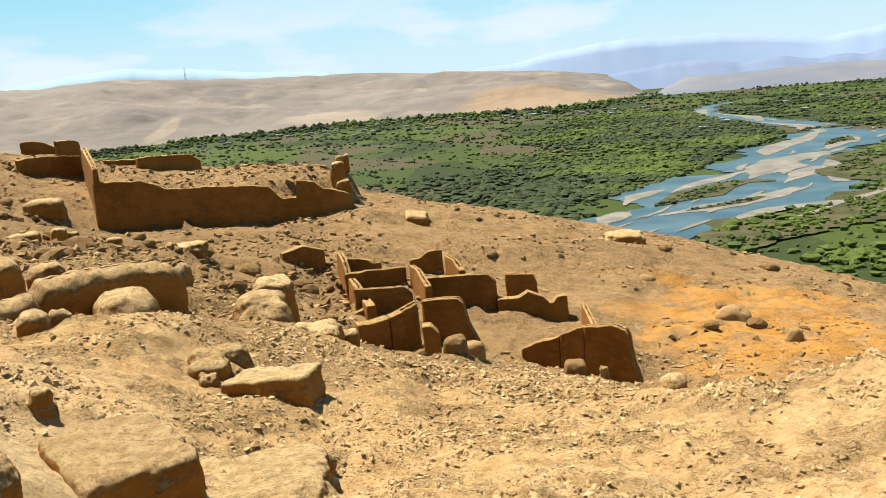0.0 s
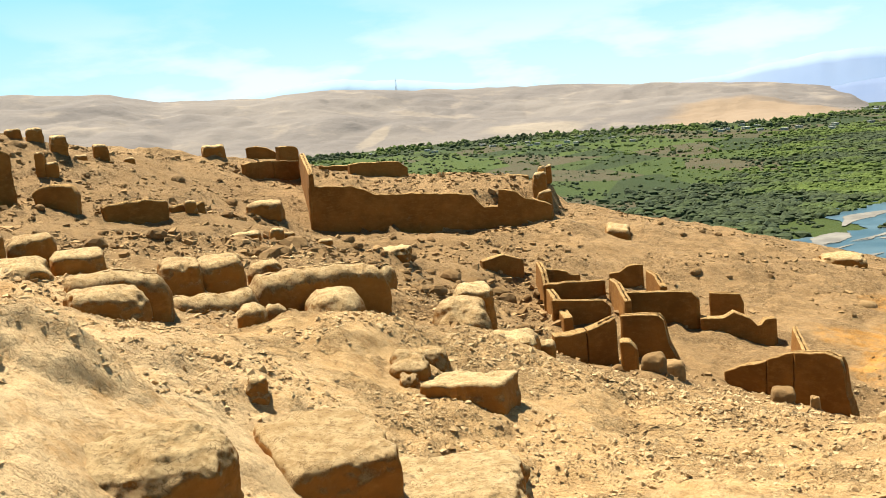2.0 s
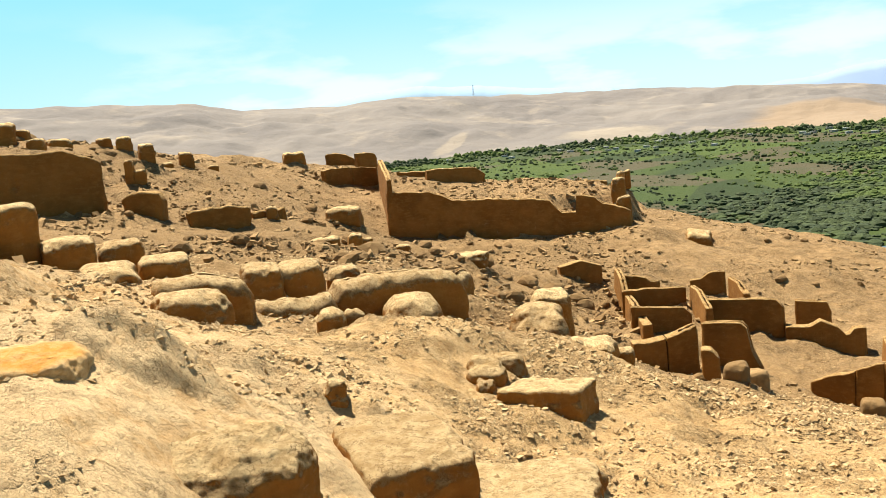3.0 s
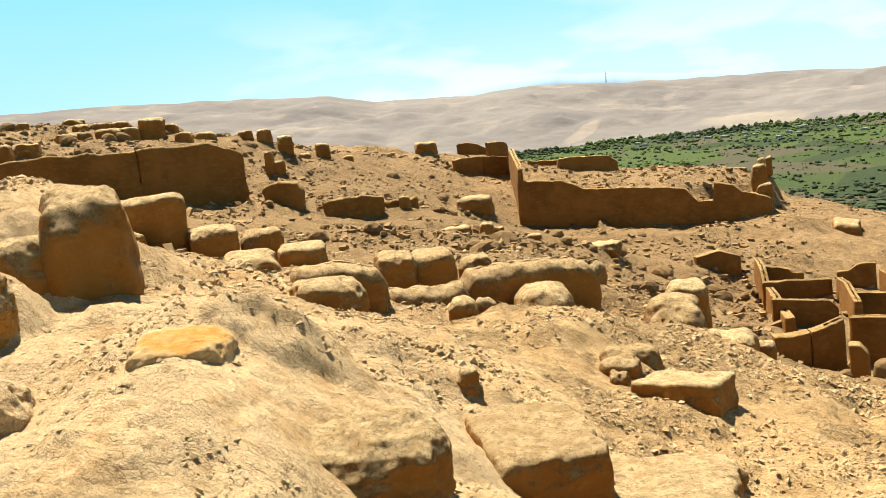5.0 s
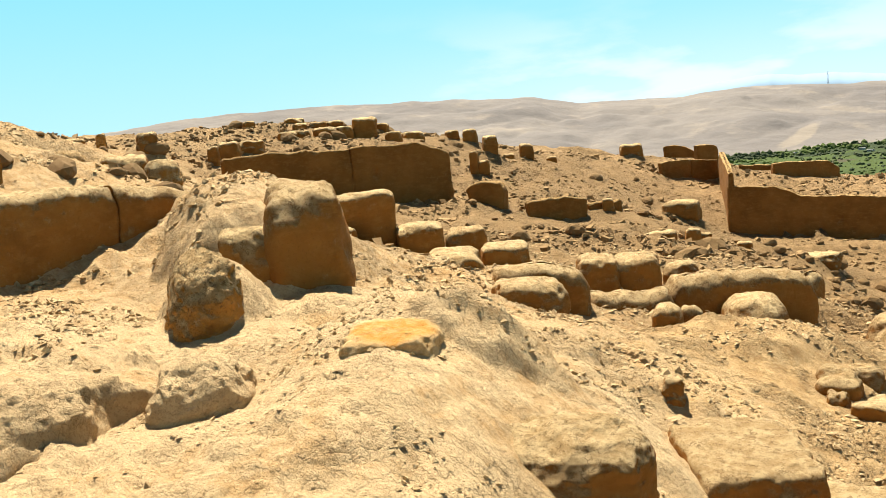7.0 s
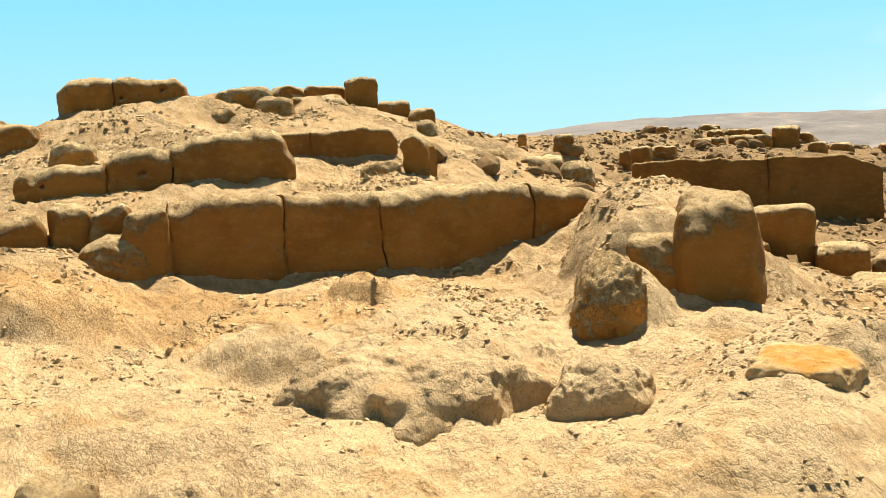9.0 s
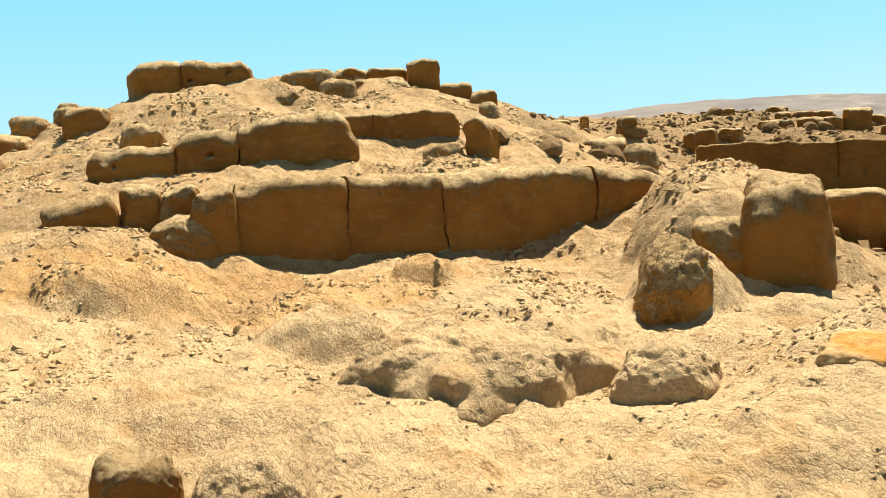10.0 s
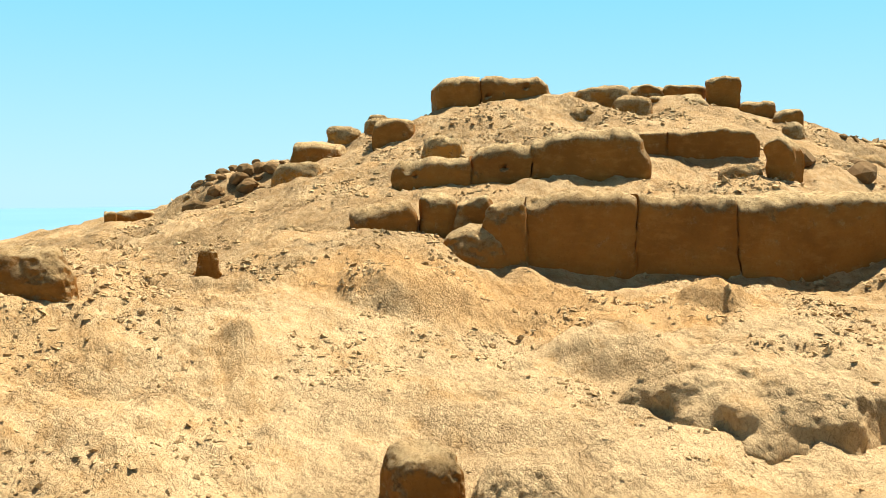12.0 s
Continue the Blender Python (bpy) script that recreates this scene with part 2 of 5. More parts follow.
def make_mud(name, base, dark, pale, rugged=0.0, lit_cap=((0.66, 0.495, 0.27), (0.47, 0.325, 0.155))):
    """Sun-dried mud of walls and blocks: smooth faces with pits, coloured dark as in shade; a rough weathered crust on
    what faces up, painted paler as if sunlit.
    """
    k = Nodes(name)
    nrm = k.n.new("ShaderNodeSeparateXYZ")
    geo = k.n.new("ShaderNodeNewGeometry")
    k.l.new(geo.outputs["Normal"], nrm.inputs[0])
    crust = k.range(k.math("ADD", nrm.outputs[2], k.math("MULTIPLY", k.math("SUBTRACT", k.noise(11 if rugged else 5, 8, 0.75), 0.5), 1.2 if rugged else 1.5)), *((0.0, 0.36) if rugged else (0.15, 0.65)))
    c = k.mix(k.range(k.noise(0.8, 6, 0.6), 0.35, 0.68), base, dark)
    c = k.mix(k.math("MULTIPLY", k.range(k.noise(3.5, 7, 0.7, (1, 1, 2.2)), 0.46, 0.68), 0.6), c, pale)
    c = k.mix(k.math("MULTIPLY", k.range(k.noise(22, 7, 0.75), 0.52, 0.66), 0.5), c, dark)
    # crust colour on up-facing parts, with sunlight on the tops painted in
    top = k.mix(k.range(k.noise(5, 9, 0.75), 0.42, 0.6), *lit_cap)
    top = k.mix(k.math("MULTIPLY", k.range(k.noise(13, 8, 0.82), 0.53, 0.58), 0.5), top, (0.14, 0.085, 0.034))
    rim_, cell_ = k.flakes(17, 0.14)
    # shade under crust flakes, drawn as dark rims in the top colour
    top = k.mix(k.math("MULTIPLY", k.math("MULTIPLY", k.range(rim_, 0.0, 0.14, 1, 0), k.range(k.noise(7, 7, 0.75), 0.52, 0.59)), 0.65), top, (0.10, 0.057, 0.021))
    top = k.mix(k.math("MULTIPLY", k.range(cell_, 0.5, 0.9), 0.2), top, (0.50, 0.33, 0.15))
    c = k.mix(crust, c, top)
    c = k.mix(k.math("MULTIPLY", k.rand(), 0.25), c, dark)
    n = k.bump(k.noise(2.2, 6, 0.6), 0.07, 0.7)
    n = k.bump(k.math("MULTIPLY", k.noise(13, 9, 0.78), k.range(crust, 0, 1, 0.30, 1.0)), 0.09, 1.0, n)
    if rugged:
        rim, cell = k.flakes(11, 0.2)
        c = k.mix(k.math("MULTIPLY", k.range(cell, 0.3, 0.9), 0.22), c, (0.36, 0.20, 0.07))
        # dark plate rims again, flake shadow put into the colour
        chip = k.math("MULTIPLY", k.range(rim, 0.0, 0.13, 1, 0), k.range(k.noise(6.3, 7, 0.75), 0.53, 0.60))
        c = k.mix(k.math("MULTIPLY", chip, 0.7), c, (0.09, 0.048, 0.016))
        n = k.bump(k.math("ADD", cell, k.math("MULTIPLY", k.range(rim, 0.0, 0.15), 0.35)), 0.03, 1.0, n)
        # contour lines that paint the shade of flake steps
        edge = k.math("FRACT", k.math("MULTIPLY", k.noise(3.2, 6, 0.58), 16))
        edge = k.math("MULTIPLY", k.range(edge, 0.0, 0.25, 1, 0), k.range(k.noise(4, 6, 0.65), 0.44, 0.54))
        c = k.mix(k.math("MULTIPLY", edge, 0.12), c, (0.12, 0.066, 0.023))
        leaf = k.math("DIVIDE", k.math("FLOOR", k.math("MULTIPLY", k.noise(4.2, 9, 0.72), 16)), 16)
        n = k.bump(leaf, 0.08, 1.0, n)
        n = k.bump(k.noise(9, 9, 0.78), 0.03 * rugged, 1.0, n)
    n = k.bump(k.range(k.voronoi(1.9), 0.02, 0.07), 0.05, 0.5, n)
    n = k.bump(k.noise(42, 5, 0.7), 0.008, 0.8, n)
    return k.done(c, n)


def make_ochre():
    """A scraped patch of orange earth within a pale crusted rim."""
    k = Nodes("orange_earth")
    c = k.mix(k.range(k.noise(5, 8, 0.7), 0.42, 0.6), (0.40, 0.265, 0.122), (0.54, 0.385, 0.20))
    c = k.mix(k.math("MULTIPLY", near_spot(k, -5.58, 6.3, 0.42, 0.40, 0.7), k.range(k.noise(9, 6, 0.7), 0.35, 0.65, 0.95, 0.55)), c, (0.40, 0.18, 0.026))
    n = k.bump(k.noise(7, 8, 0.75), 0.05, 0.9)
    return k.done(c, k.bump(k.noise(30, 7, 0.7), 0.01, 0.8, n))


OCHRE = make_ochre()


def make_stone(name, pale, dark):
    k = Nodes(name)
    c = k.mix(k.island(), pale, dark)
    c = k.mix(k.math("MULTIPLY", k.range(k.noise(9, 6), 0.4, 0.7), 0.5), c, dark)
    return k.done(c, k.bump(k.noise(20, 7, 0.7), 0.03, 0.9))


GROUND = make_ground()
# mud face colours hold some shade, the top colours some sun
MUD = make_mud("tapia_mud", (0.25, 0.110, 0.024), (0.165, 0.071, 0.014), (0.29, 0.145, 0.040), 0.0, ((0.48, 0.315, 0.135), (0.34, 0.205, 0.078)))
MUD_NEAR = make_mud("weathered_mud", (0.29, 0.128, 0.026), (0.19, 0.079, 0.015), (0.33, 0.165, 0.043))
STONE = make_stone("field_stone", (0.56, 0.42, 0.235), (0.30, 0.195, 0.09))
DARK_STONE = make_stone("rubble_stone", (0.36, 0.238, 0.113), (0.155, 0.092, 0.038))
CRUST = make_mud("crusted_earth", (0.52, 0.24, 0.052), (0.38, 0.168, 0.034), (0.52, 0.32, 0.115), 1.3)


def make_valley():
    k = Nodes("valley_fields")
    cell = k.voronoi(0.009, "F1", (1.0, 0.45, 1.0, 0.5), 1)
    s = k.n.new("ShaderNodeSeparateColor")
    k.l.new(cell, s.inputs[0])
    c = k.mix(k.range(s.outputs[0], 0.25, 0.75), (0.024, 0.036, 0.012), (0.048, 0.070, 0.014))
    c = k.mix(k.range(s.outputs[1], 0.72, 0.8), c, (0.065, 0.056, 0.032))
    c = k.mix(k.math("MULTIPLY", k.range(k.noise(0.02, 8, 0.7), 0.45, 0.7), 0.6), c, (0.025, 0.045, 0.015))
    c = k.mix(k.range(k.noise(0.11, 6, 0.7), 0.58, 0.72), c, (0.07, 0.075, 0.032))
    return k.done(c, k.bump(k.noise(0.25, 6, 0.7), 2.0, 0.8))


def make_hills():
    k = Nodes("desert_hills")
    c = k.mix(k.range(k.noise(0.0022, 8, 0.6), 0.35, 0.68), (0.133, 0.121, 0.118), (0.178, 0.160, 0.148))
    c = k.mix(k.math("MULTIPLY", k.range(k.noise(0.006, 9, 0.65, (1, 1, 3)), 0.52, 0.68), 0.6), c, (0.25, 0.215, 0.18))
    c = k.mix(k.math("MULTIPLY", near_spot(k, 330, 2600, 260, 300, 0.8), 0.5), c, (0.27, 0.18, 0.095))
    c = k.mix(k.math("MULTIPLY", near_spot(k, -735, 2560, 26, 170, 0.7), 0.35), c, (0.33, 0.275, 0.205))
    c = k.mix(k.math("MULTIPLY", near_spot(k, -300, 2700, 150, 90, 0.9), 0.45), c, (0.30, 0.255, 0.195))
    return k.done(c, k.bump(k.noise(0.012, 8, 0.6), 14, 0.7))


def make_plain(name, a, b, scale, rough=0.95, dist=0.0):
    k = Nodes(name, rough)
    return k.done(k.mix(k.range(k.noise(scale, 7, 0.65), 0.35, 0.68), a, b), k.bump(k.noise(scale * 3, 6), dist, 0.7) if dist else None)


VALLEY, HILLS = make_valley(), make_hills()
GRAVEL = make_plain("river_gravel", (0.125, 0.121, 0.112), (0.20, 0.19, 0.17), 0.05, 0.9, 0.6)
GRASS = make_plain("island_grass", (0.034, 0.040, 0.013), (0.080, 0.070, 0.036), 0.05, 0.9, 0.5)
# far ranges: the haze of distance is painted into their base colours
FAR_BLUE = make_plain("haze_blue_mountains", (0.185, 0.265, 0.43), (0.21, 0.285, 0.44), 0.0012)
FAR_LILAC = make_plain("haze_lilac_ridge", (0.125, 0.175, 0.295), (0.155, 0.20, 0.31), 0.002)
FAR_PALE = make_plain("haze_pale_mountains", (0.21, 0.31, 0.43), (0.22, 0.32, 0.44), 0.0012)
FAR_TAN = make_plain("haze_grey_foothills", (0.120, 0.140, 0.190), (0.165, 0.165, 0.190), 0.004)


def make_water():
    k = Nodes("river_water", 0.38, 0.4)
    c = k.mix(k.range(k.noise(0.03, 6), 0.4, 0.65), (0.028, 0.060, 0.082), (0.060, 0.098, 0.122))
    return k.done(c, k.bump(k.noise(0.5, 5), 0.15, 0.5))


def make_leaf():
    k = Nodes("valley_foliage", 0.85)
    c = k.mix(k.island(), (0.030, 0.043, 0.022), (0.050, 0.068, 0.027))
    c = k.mix(k.math("MULTIPLY", k.range(k.noise(0.006, 4), 0.45, 0.60), 0.9), c, (0.078, 0.112, 0.021))
    return k.done(c, k.bump(k.noise(0.9, 5, 0.7), 1.0, 0.9))


WATER, LEAF = make_water(), make_leaf()

# ---- shape helpers ----
PERM = np.random.RandomState(7).rand(64, 64, 64)


def vnoise(x, y, z=0.0):
    """Smooth lattice noise in -1..1 for arrays."""
    x, y, z = np.broadcast_arrays(np.asarray(x, float), np.asarray(y, float), np.asarray(z, float))
    out = 0.0
    i, j, l = np.floor(x), np.floor(y), np.floor(z)
    u, v, w = x - i, y - j, z - l
    u, v, w = (q * q * q * (q * (q * 6 - 15) + 10) for q in (u, v, w))
    i, j, l = i.astype(int), j.astype(int), l.astype(int)
    for a in (0, 1):
        for b in (0, 1):
            for c in (0, 1):
                out = out + PERM[(i + a) & 63, (j + b) & 63, (l + c) & 63] * (u if a else 1 - u) * (v if b else 1 - v) * (w if c else 1 - w)
    return out * 2 - 1


def fbm(x, y, z=0.0, octaves=4, gain=0.5):
    s, a = 0.0, 1.0
    for o in range(octaves):
        s = s + a * vnoise(x * 2 ** o + 11.3 * o, y * 2 ** o + 5.7 * o, np.asarray(z) * 2 ** o + 3.1 * o)
        a *= gain
    return s


def mesh_from(name, verts, faces, mat, smooth=True):
    me = bpy.data.meshes.new(name)
    verts, faces = np.asarray(verts, float), np.asarray(faces, int)
    k = faces.shape[1]
    me.vertices.add(len(verts))
    me.vertices.foreach_set("co", verts.ravel())
    me.loops.add(faces.size)
    me.loops.foreach_set("vertex_index", faces.ravel())
    me.polygons.add(len(faces))
    me.polygons.foreach_set("loop_start", np.arange(0, faces.size, k))
    me.polygons.foreach_set("use_smooth", np.full(len(faces), smooth))
    me.update(calc_edges=True)
    me.validate()
    me.materials.append(mat)
    return me


def grid_faces(nu, nv, wrap_u=False):
    i, j = np.meshgrid(np.arange(nu if wrap_u else nu - 1), np.arange(nv - 1), indexing="ij")
    i2 = (i + 1) % nu
    return np.stack([i * nv + j, i2 * nv + j, i2 * nv + j + 1, i * nv + j + 1], -1).reshape(-1, 4)


# ---- the lie of the land: heights by bearing (rows, left of north in degrees) and by range (columns, metres) ----
BEARINGS = np.array([-45, -30, -15, 0, 10, 20, 30, 40, 50, 62, 75, 90, 105, 125])
RANGES = np.array([5, 8.5, 12, 17, 24, 33, 45, 62])
HEIGHTS = np.array([
    [-0.9, -1.6, -2.3, -3.7, -5.7, -7.9, -11.5, -17.0],
    [-1.0, -2.1, -2.5, -3.9, -6.6, -7.5, -9.9, -14.6],
    [-1.0, -2.3, -3.0, -4.5, -6.8, -7.0, -7.3, -9.9],
    [-1.0, -2.2, -2.9, -3.8, -5.7, -5.9, -4.8, -6.4],
    [-1.1, -2.0, -2.5, -2.7, -4.4, -4.6, -3.8, -3.4],
    [-1.2, -1.7, -1.7, -2.3, -2.1, -2.6, -3.6, -0.9],
    [-1.1, -0.9, -0.9, -1.3, -1.5, -1.1, -0.2, 0.7],
    [-0.6, -0.1, -0.3, -0.4, -0.6, -0.3, 2.4, 2.4],
    [-0.4, -0.2, -0.2, 0.6, 1.0, 1.1, 3.5, 2.7],
    [-0.7, -0.38, -0.1, 1.1, 2.8, 3.6, 3.1, -0.2],
    [-0.9, -0.42, 0.0, 1.6, 3.9, 4.4, 1.9, -3.0],
    [-1.0, -0.3, 0.5, 1.3, 2.5, 2.2, -0.5, -5.9],
    [-0.8, -0.0, 0.5, 0.5, 0.32, 0.42, -2.5, -7.9],
    [-0.7, 0.5, 0.9, 0.3, -0.3, -1.5, -4.1, -9.0],
])


def spline(s, n):
    s = np.clip(s, 0, n - 1)
    i = np.minimum(s.astype(int), n - 2)
    u = s - i
    w = (-.5 * u + u * u - .5 * u ** 3, 1 - 2.5 * u * u + 1.5 * u ** 3, .5 * u + 2 * u * u - 1.5 * u ** 3, -.5 * u * u + .5 * u ** 3)
    return [(np.clip(i - 1 + k, 0, n - 1), w[k]) for k in range(4)]


def land(x, y):
    """Height of the bare hill."""
    x, y = np.asarray(x, float), np.asarray(y, float)
    r, a = np.hypot(x, y), np.degrees(np.arctan2(-x, y))
    a = np.where(a < -115, a + 360, a)
    ai = np.interp(a, BEARINGS, np.arange(len(BEARINGS)))
    back = np.where(a > 125, (a - 125) / 120, np.where(a < -45, 1 + (a + 45) / 70, 0))
    ri = np.interp(r, RANGES, np.arange(len(RANGES)))
    z = 0.0
    for ia, wa in spline(ai, len(BEARINGS)):
        for ir, wr in spline(ri, len(RANGES)):
            z = z + HEIGHTS[ia, ir] * wa * wr
    z = z + np.clip((5 - r) / 5, 0, 1) ** 1.5 * (0.05 - z)
    out = np.clip(r - 60, 0, None)
    z = z - 0.42 * out - 0.02 * np.minimum(out, 25)
    return np.maximum(z, -104.0)


SEATS = []


def bank(x, y, z, reach):
    """Earth heaped to the height z round a spot."""
    SEATS.append((x, y, z, reach))


def settle(x, y):
    """How far the earth is heaped up or worn down round the feet of things."""
    top, weight = np.zeros_like(x), np.full_like(x, 0.25)
    for sx, sy, dz, reach in SEAT_DZ:
        near = (np.abs(x - sx) < 2.6 * reach) & (np.abs(y - sy) < 2.6 * reach)
        if near.any():
            g = np.exp(-((x[near] - sx) ** 2 + (y[near] - sy) ** 2) / reach ** 2)
            top[near] += g * dz
            weight[near] += g
    return top / weight


SEAT_DZ = []
MOUNDS = []


def mound(x, y, top, along, across, turn, drop, sharp=2.0, lean=0.0):
    """A hump of the ground: its half sizes, the way of its long side, how far it drops to its rim and how sharp that rim is."""
    MOUNDS.append((x, y, top, along, across, math.radians(turn), drop, sharp, lean))


def heap(x, y, z):
    """The ground with its humps."""
    wob = 1 + 0.07 * fbm(x / 0.7, y / 0.7, 12.0, 3)
    for mx, my, top, along, across, turn, drop, sharp, lean in MOUNDS:
        near = (np.abs(x - mx) < 2.2 * max(along, across)) & (np.abs(y - my) < 2.2 * max(along, across))
        if not near.any():
            continue
        px, py = x[near] - mx, y[near] - my
        u, v = px * math.cos(turn) + py * math.sin(turn), -px * math.sin(turn) + py * math.cos(turn)
        d = np.hypot(u / along, v / across) * wob[near]
        zm = top + lean * v - drop * d ** sharp + 0.03 * fbm(x[near] / 0.35, y[near] / 0.35, 31.0, 2) + 0.03 * fbm(x[near] / 0.14, y[near] / 0.14, 33.0, 2)
        h = np.clip(0.5 + 0.5 * (zm - z[near]) / 0.06, 0, 1)
        z[near] = z[near] * (1 - h) + zm * h + 0.06 * h * (1 - h)
    return z


def ground_z(x, y):
    """Height of the ground with its lumps."""
    x, y = np.atleast_1d(np.asarray(x, float)), np.atleast_1d(np.asarray(y, float))
    r = np.hypot(x, y)
    if not SEAT_DZ:
        SEAT_DZ.extend((sx, sy, sz - float(land(sx, sy)), reach) for sx, sy, sz, reach in SEATS)
    z = heap(x, y, land(x, y) + settle(x, y))
    z = z + 0.10 * fbm(x / 2.6, y / 2.6, 0.3, 3) * np.clip(r / 14, 0.35, 1.4)
    layer = fbm(x / 1.25, y / 1.25, 7.7, 4, 0.55) * 5.5
    step = np.floor(layer) + np.clip((layer - np.floor(layer)) * 5, 0, 1)
    z = z + 0.019 * step * np.clip(1.2 + fbm(x / 3.1, y / 3.1, 2.9, 2), 0.3, 1.8)
    z = z + 0.075 * np.minimum(np.abs(fbm(x / 0.8, y / 0.8, 4.4, 3)) - 0.3, 0.25)
    z = z + 0.05 * np.minimum(np.abs(fbm(x / 0.36, y / 0.36, 9.1, 3)) - 0.3, 0.25) * np.clip(0.6 + 0.9 * fbm(x / 1.9, y / 1.9, 6.0, 2), 0.1, 1.5)
    return z


def build_ground():
    az = np.radians(np.concatenate([np.arange(-42, 122, 0.22), np.arange(122, 318, 4.0)]))
    rr = np.concatenate([[0.02, 0.6, 1.5, 2.5, 3.5], 4.2 * 1.0058 ** np.arange(0, 498), 80 * 1.05 ** np.arange(0, 29)])
    a, r = np.meshgrid(az, rr, indexing="ij")
    x, y = -np.sin(a) * r, np.cos(a) * r
    me = mesh_from("ground", np.stack([x, y, ground_z(x, y)], -1).reshape(-1, 3), grid_faces(len(az), len(rr), True), GROUND)
    return tagged(new("ground", me), "dry tan desert hillside with crusted earth and gravel", "ground", kind="structure")


def rounded_box(n, k):
    """A unit block whose edges are worn round; a high k keeps it square."""
    t = np.linspace(-1, 1, n)
    u, v = np.meshgrid(t, t, indexing="ij")
    vs, fs, o = [], [], 0
    base = grid_faces(n, n)
    for ax in range(3):
        for s in (-1, 1):
            p = np.zeros((n, n, 3))
            p[..., ax], p[..., (ax + 1) % 3], p[..., (ax + 2) % 3] = s, u, v
            vs.append(p.reshape(-1, 3))
            fs.append((base if s > 0 else base[:, ::-1]) + o)
            o += n * n
    vs, fs = np.concatenate(vs), np.concatenate(fs)
    key = np.round(vs * 1000).astype(int)
    _, first, inv = np.unique(key, axis=0, return_index=True, return_inverse=True)
    vs, fs = vs[first], inv.ravel()[fs]
    vs = vs / (np.sum(np.abs(vs) ** k, 1) ** (1 / k))[:, None]
    return vs, fs


GEMS = {}
THING_SEED = [0]


def lump(name, label, x, y, z, w, d, h, turn=0.0, tilt=0.0, k=4.0, mat=None, group=""):
    """A weathered block or boulder that rests on the ground at z, w x d x h metres."""
    THING_SEED[0] += 1
    s = THING_SEED[0] * 3.7
    far = math.hypot(x, y)
    SEATS.append((x, y, z, 0.35 * max(w, d) + 0.25))
    n = (60 if w > 2 else 44) if far < 11.5 else 22 if far < 22 else 14
    if (n, k) not in GEMS:
        GEMS[n, k] = rounded_box(n, k)
    v, f = GEMS[n, k]
    half = np.array([w / 2, d / 2, h * 0.5 + 0.2])
    p = v * half
    size = min(w, d, h * 1.3)
    big = fbm(p[:, 0] / size + s, p[:, 1] / size, p[:, 2] / size, 3)
    clod = 0.4 - np.abs(fbm(p[:, 0] / 0.34 + s, p[:, 1] / 0.34, p[:, 2] / 0.34, 3, 0.55))
    up = np.clip(v[:, 2] * 1.4 + 0.25 * big, 0.5 if k < 6 else 0.14, 1)
    p = p * (1 + (0.16 if k < 6 or far > 20 else 0.07) * big)[:, None] + v * (up * 0.055 * clod)[:, None] * min(1.4, max(0.4, size))
    if far < 15 and name in ("boulder", "earth_hump"):
        crag = 0.35 - np.abs(fbm(p[:, 0] / 0.15 + s, p[:, 1] / 0.15, p[:, 2] / 0.15, 3, 0.6))
        p = p + v * ((0.06 if mat is CRUST else 0.032) * crag * np.clip(0.7 + big, 0.2, 1.2))[:, None]
    lean = 0.20 if k < 3.8 else 0.07 if k < 5.5 else 0.04
    p[:, :2] *= (1 + lean * (0.25 - v[:, 2]))[:, None]
    p[:, 2] += h * 0.5 - 0.2
    ob = new(name, mesh_from(name, p, f, mat or MUD_NEAR))
    ob.matrix_world = pose(x, y, z, tilt, tilt * 0.6, turn)
    return tagged(ob, label, "rock" if name == "boulder" else "mud block", group)


def boulder(x, y, z, w, d, h, turn=0.0, tilt=0.0, k=4.0):
    size = "large" if w > 1.1 else "small" if w < 0.6 else "knee-high"
    look_ = "flat-topped" if h < 0.45 * w else "rounded"
    return lump("boulder", size + " " + look_ + " lump of crusted earth on the desert slope", x, y, z, w, d, h, turn, tilt, k, DARK_STONE if y > 20 and x > -2 else CRUST if 11 < math.hypot(x, y) < 12 else MUD_NEAR if math.hypot(x, y) < 21 and x > -17 else CRUST, "boulders on the slope")


def earth_hump(x, y, z, w, d, h, turn=0.0, tilt=0.0, k=4.0):
    ob = lump("earth_hump", ("long low" if w > 2 else "small rounded") + " hump of pale crusted earth with a broken edge", x, y, z, w, d, h, turn, tilt, k, GROUND)
    return tagged(ob, "", "earth hump")


def ochre_slab(x, y, z, w, d, h, turn=0.0, tilt=0.0, k=5.0):
    return lump("earth_slab", "low slab of earth with a scraped orange top", x, y, z, w, d, h, turn, tilt, k, OCHRE)


def mud_block(x, y, z, w, d, h, turn=0.0, tilt=0.0, k=5.0):
    size = "large" if w > 1.1 else "small" if w < 0.85 else "medium"
    return lump("mud_block", size + " squared block of ochre tapia mud fallen on the slope", x, y, z, w, d, h, turn, tilt, k, MUD_NEAR, "fallen mud blocks")


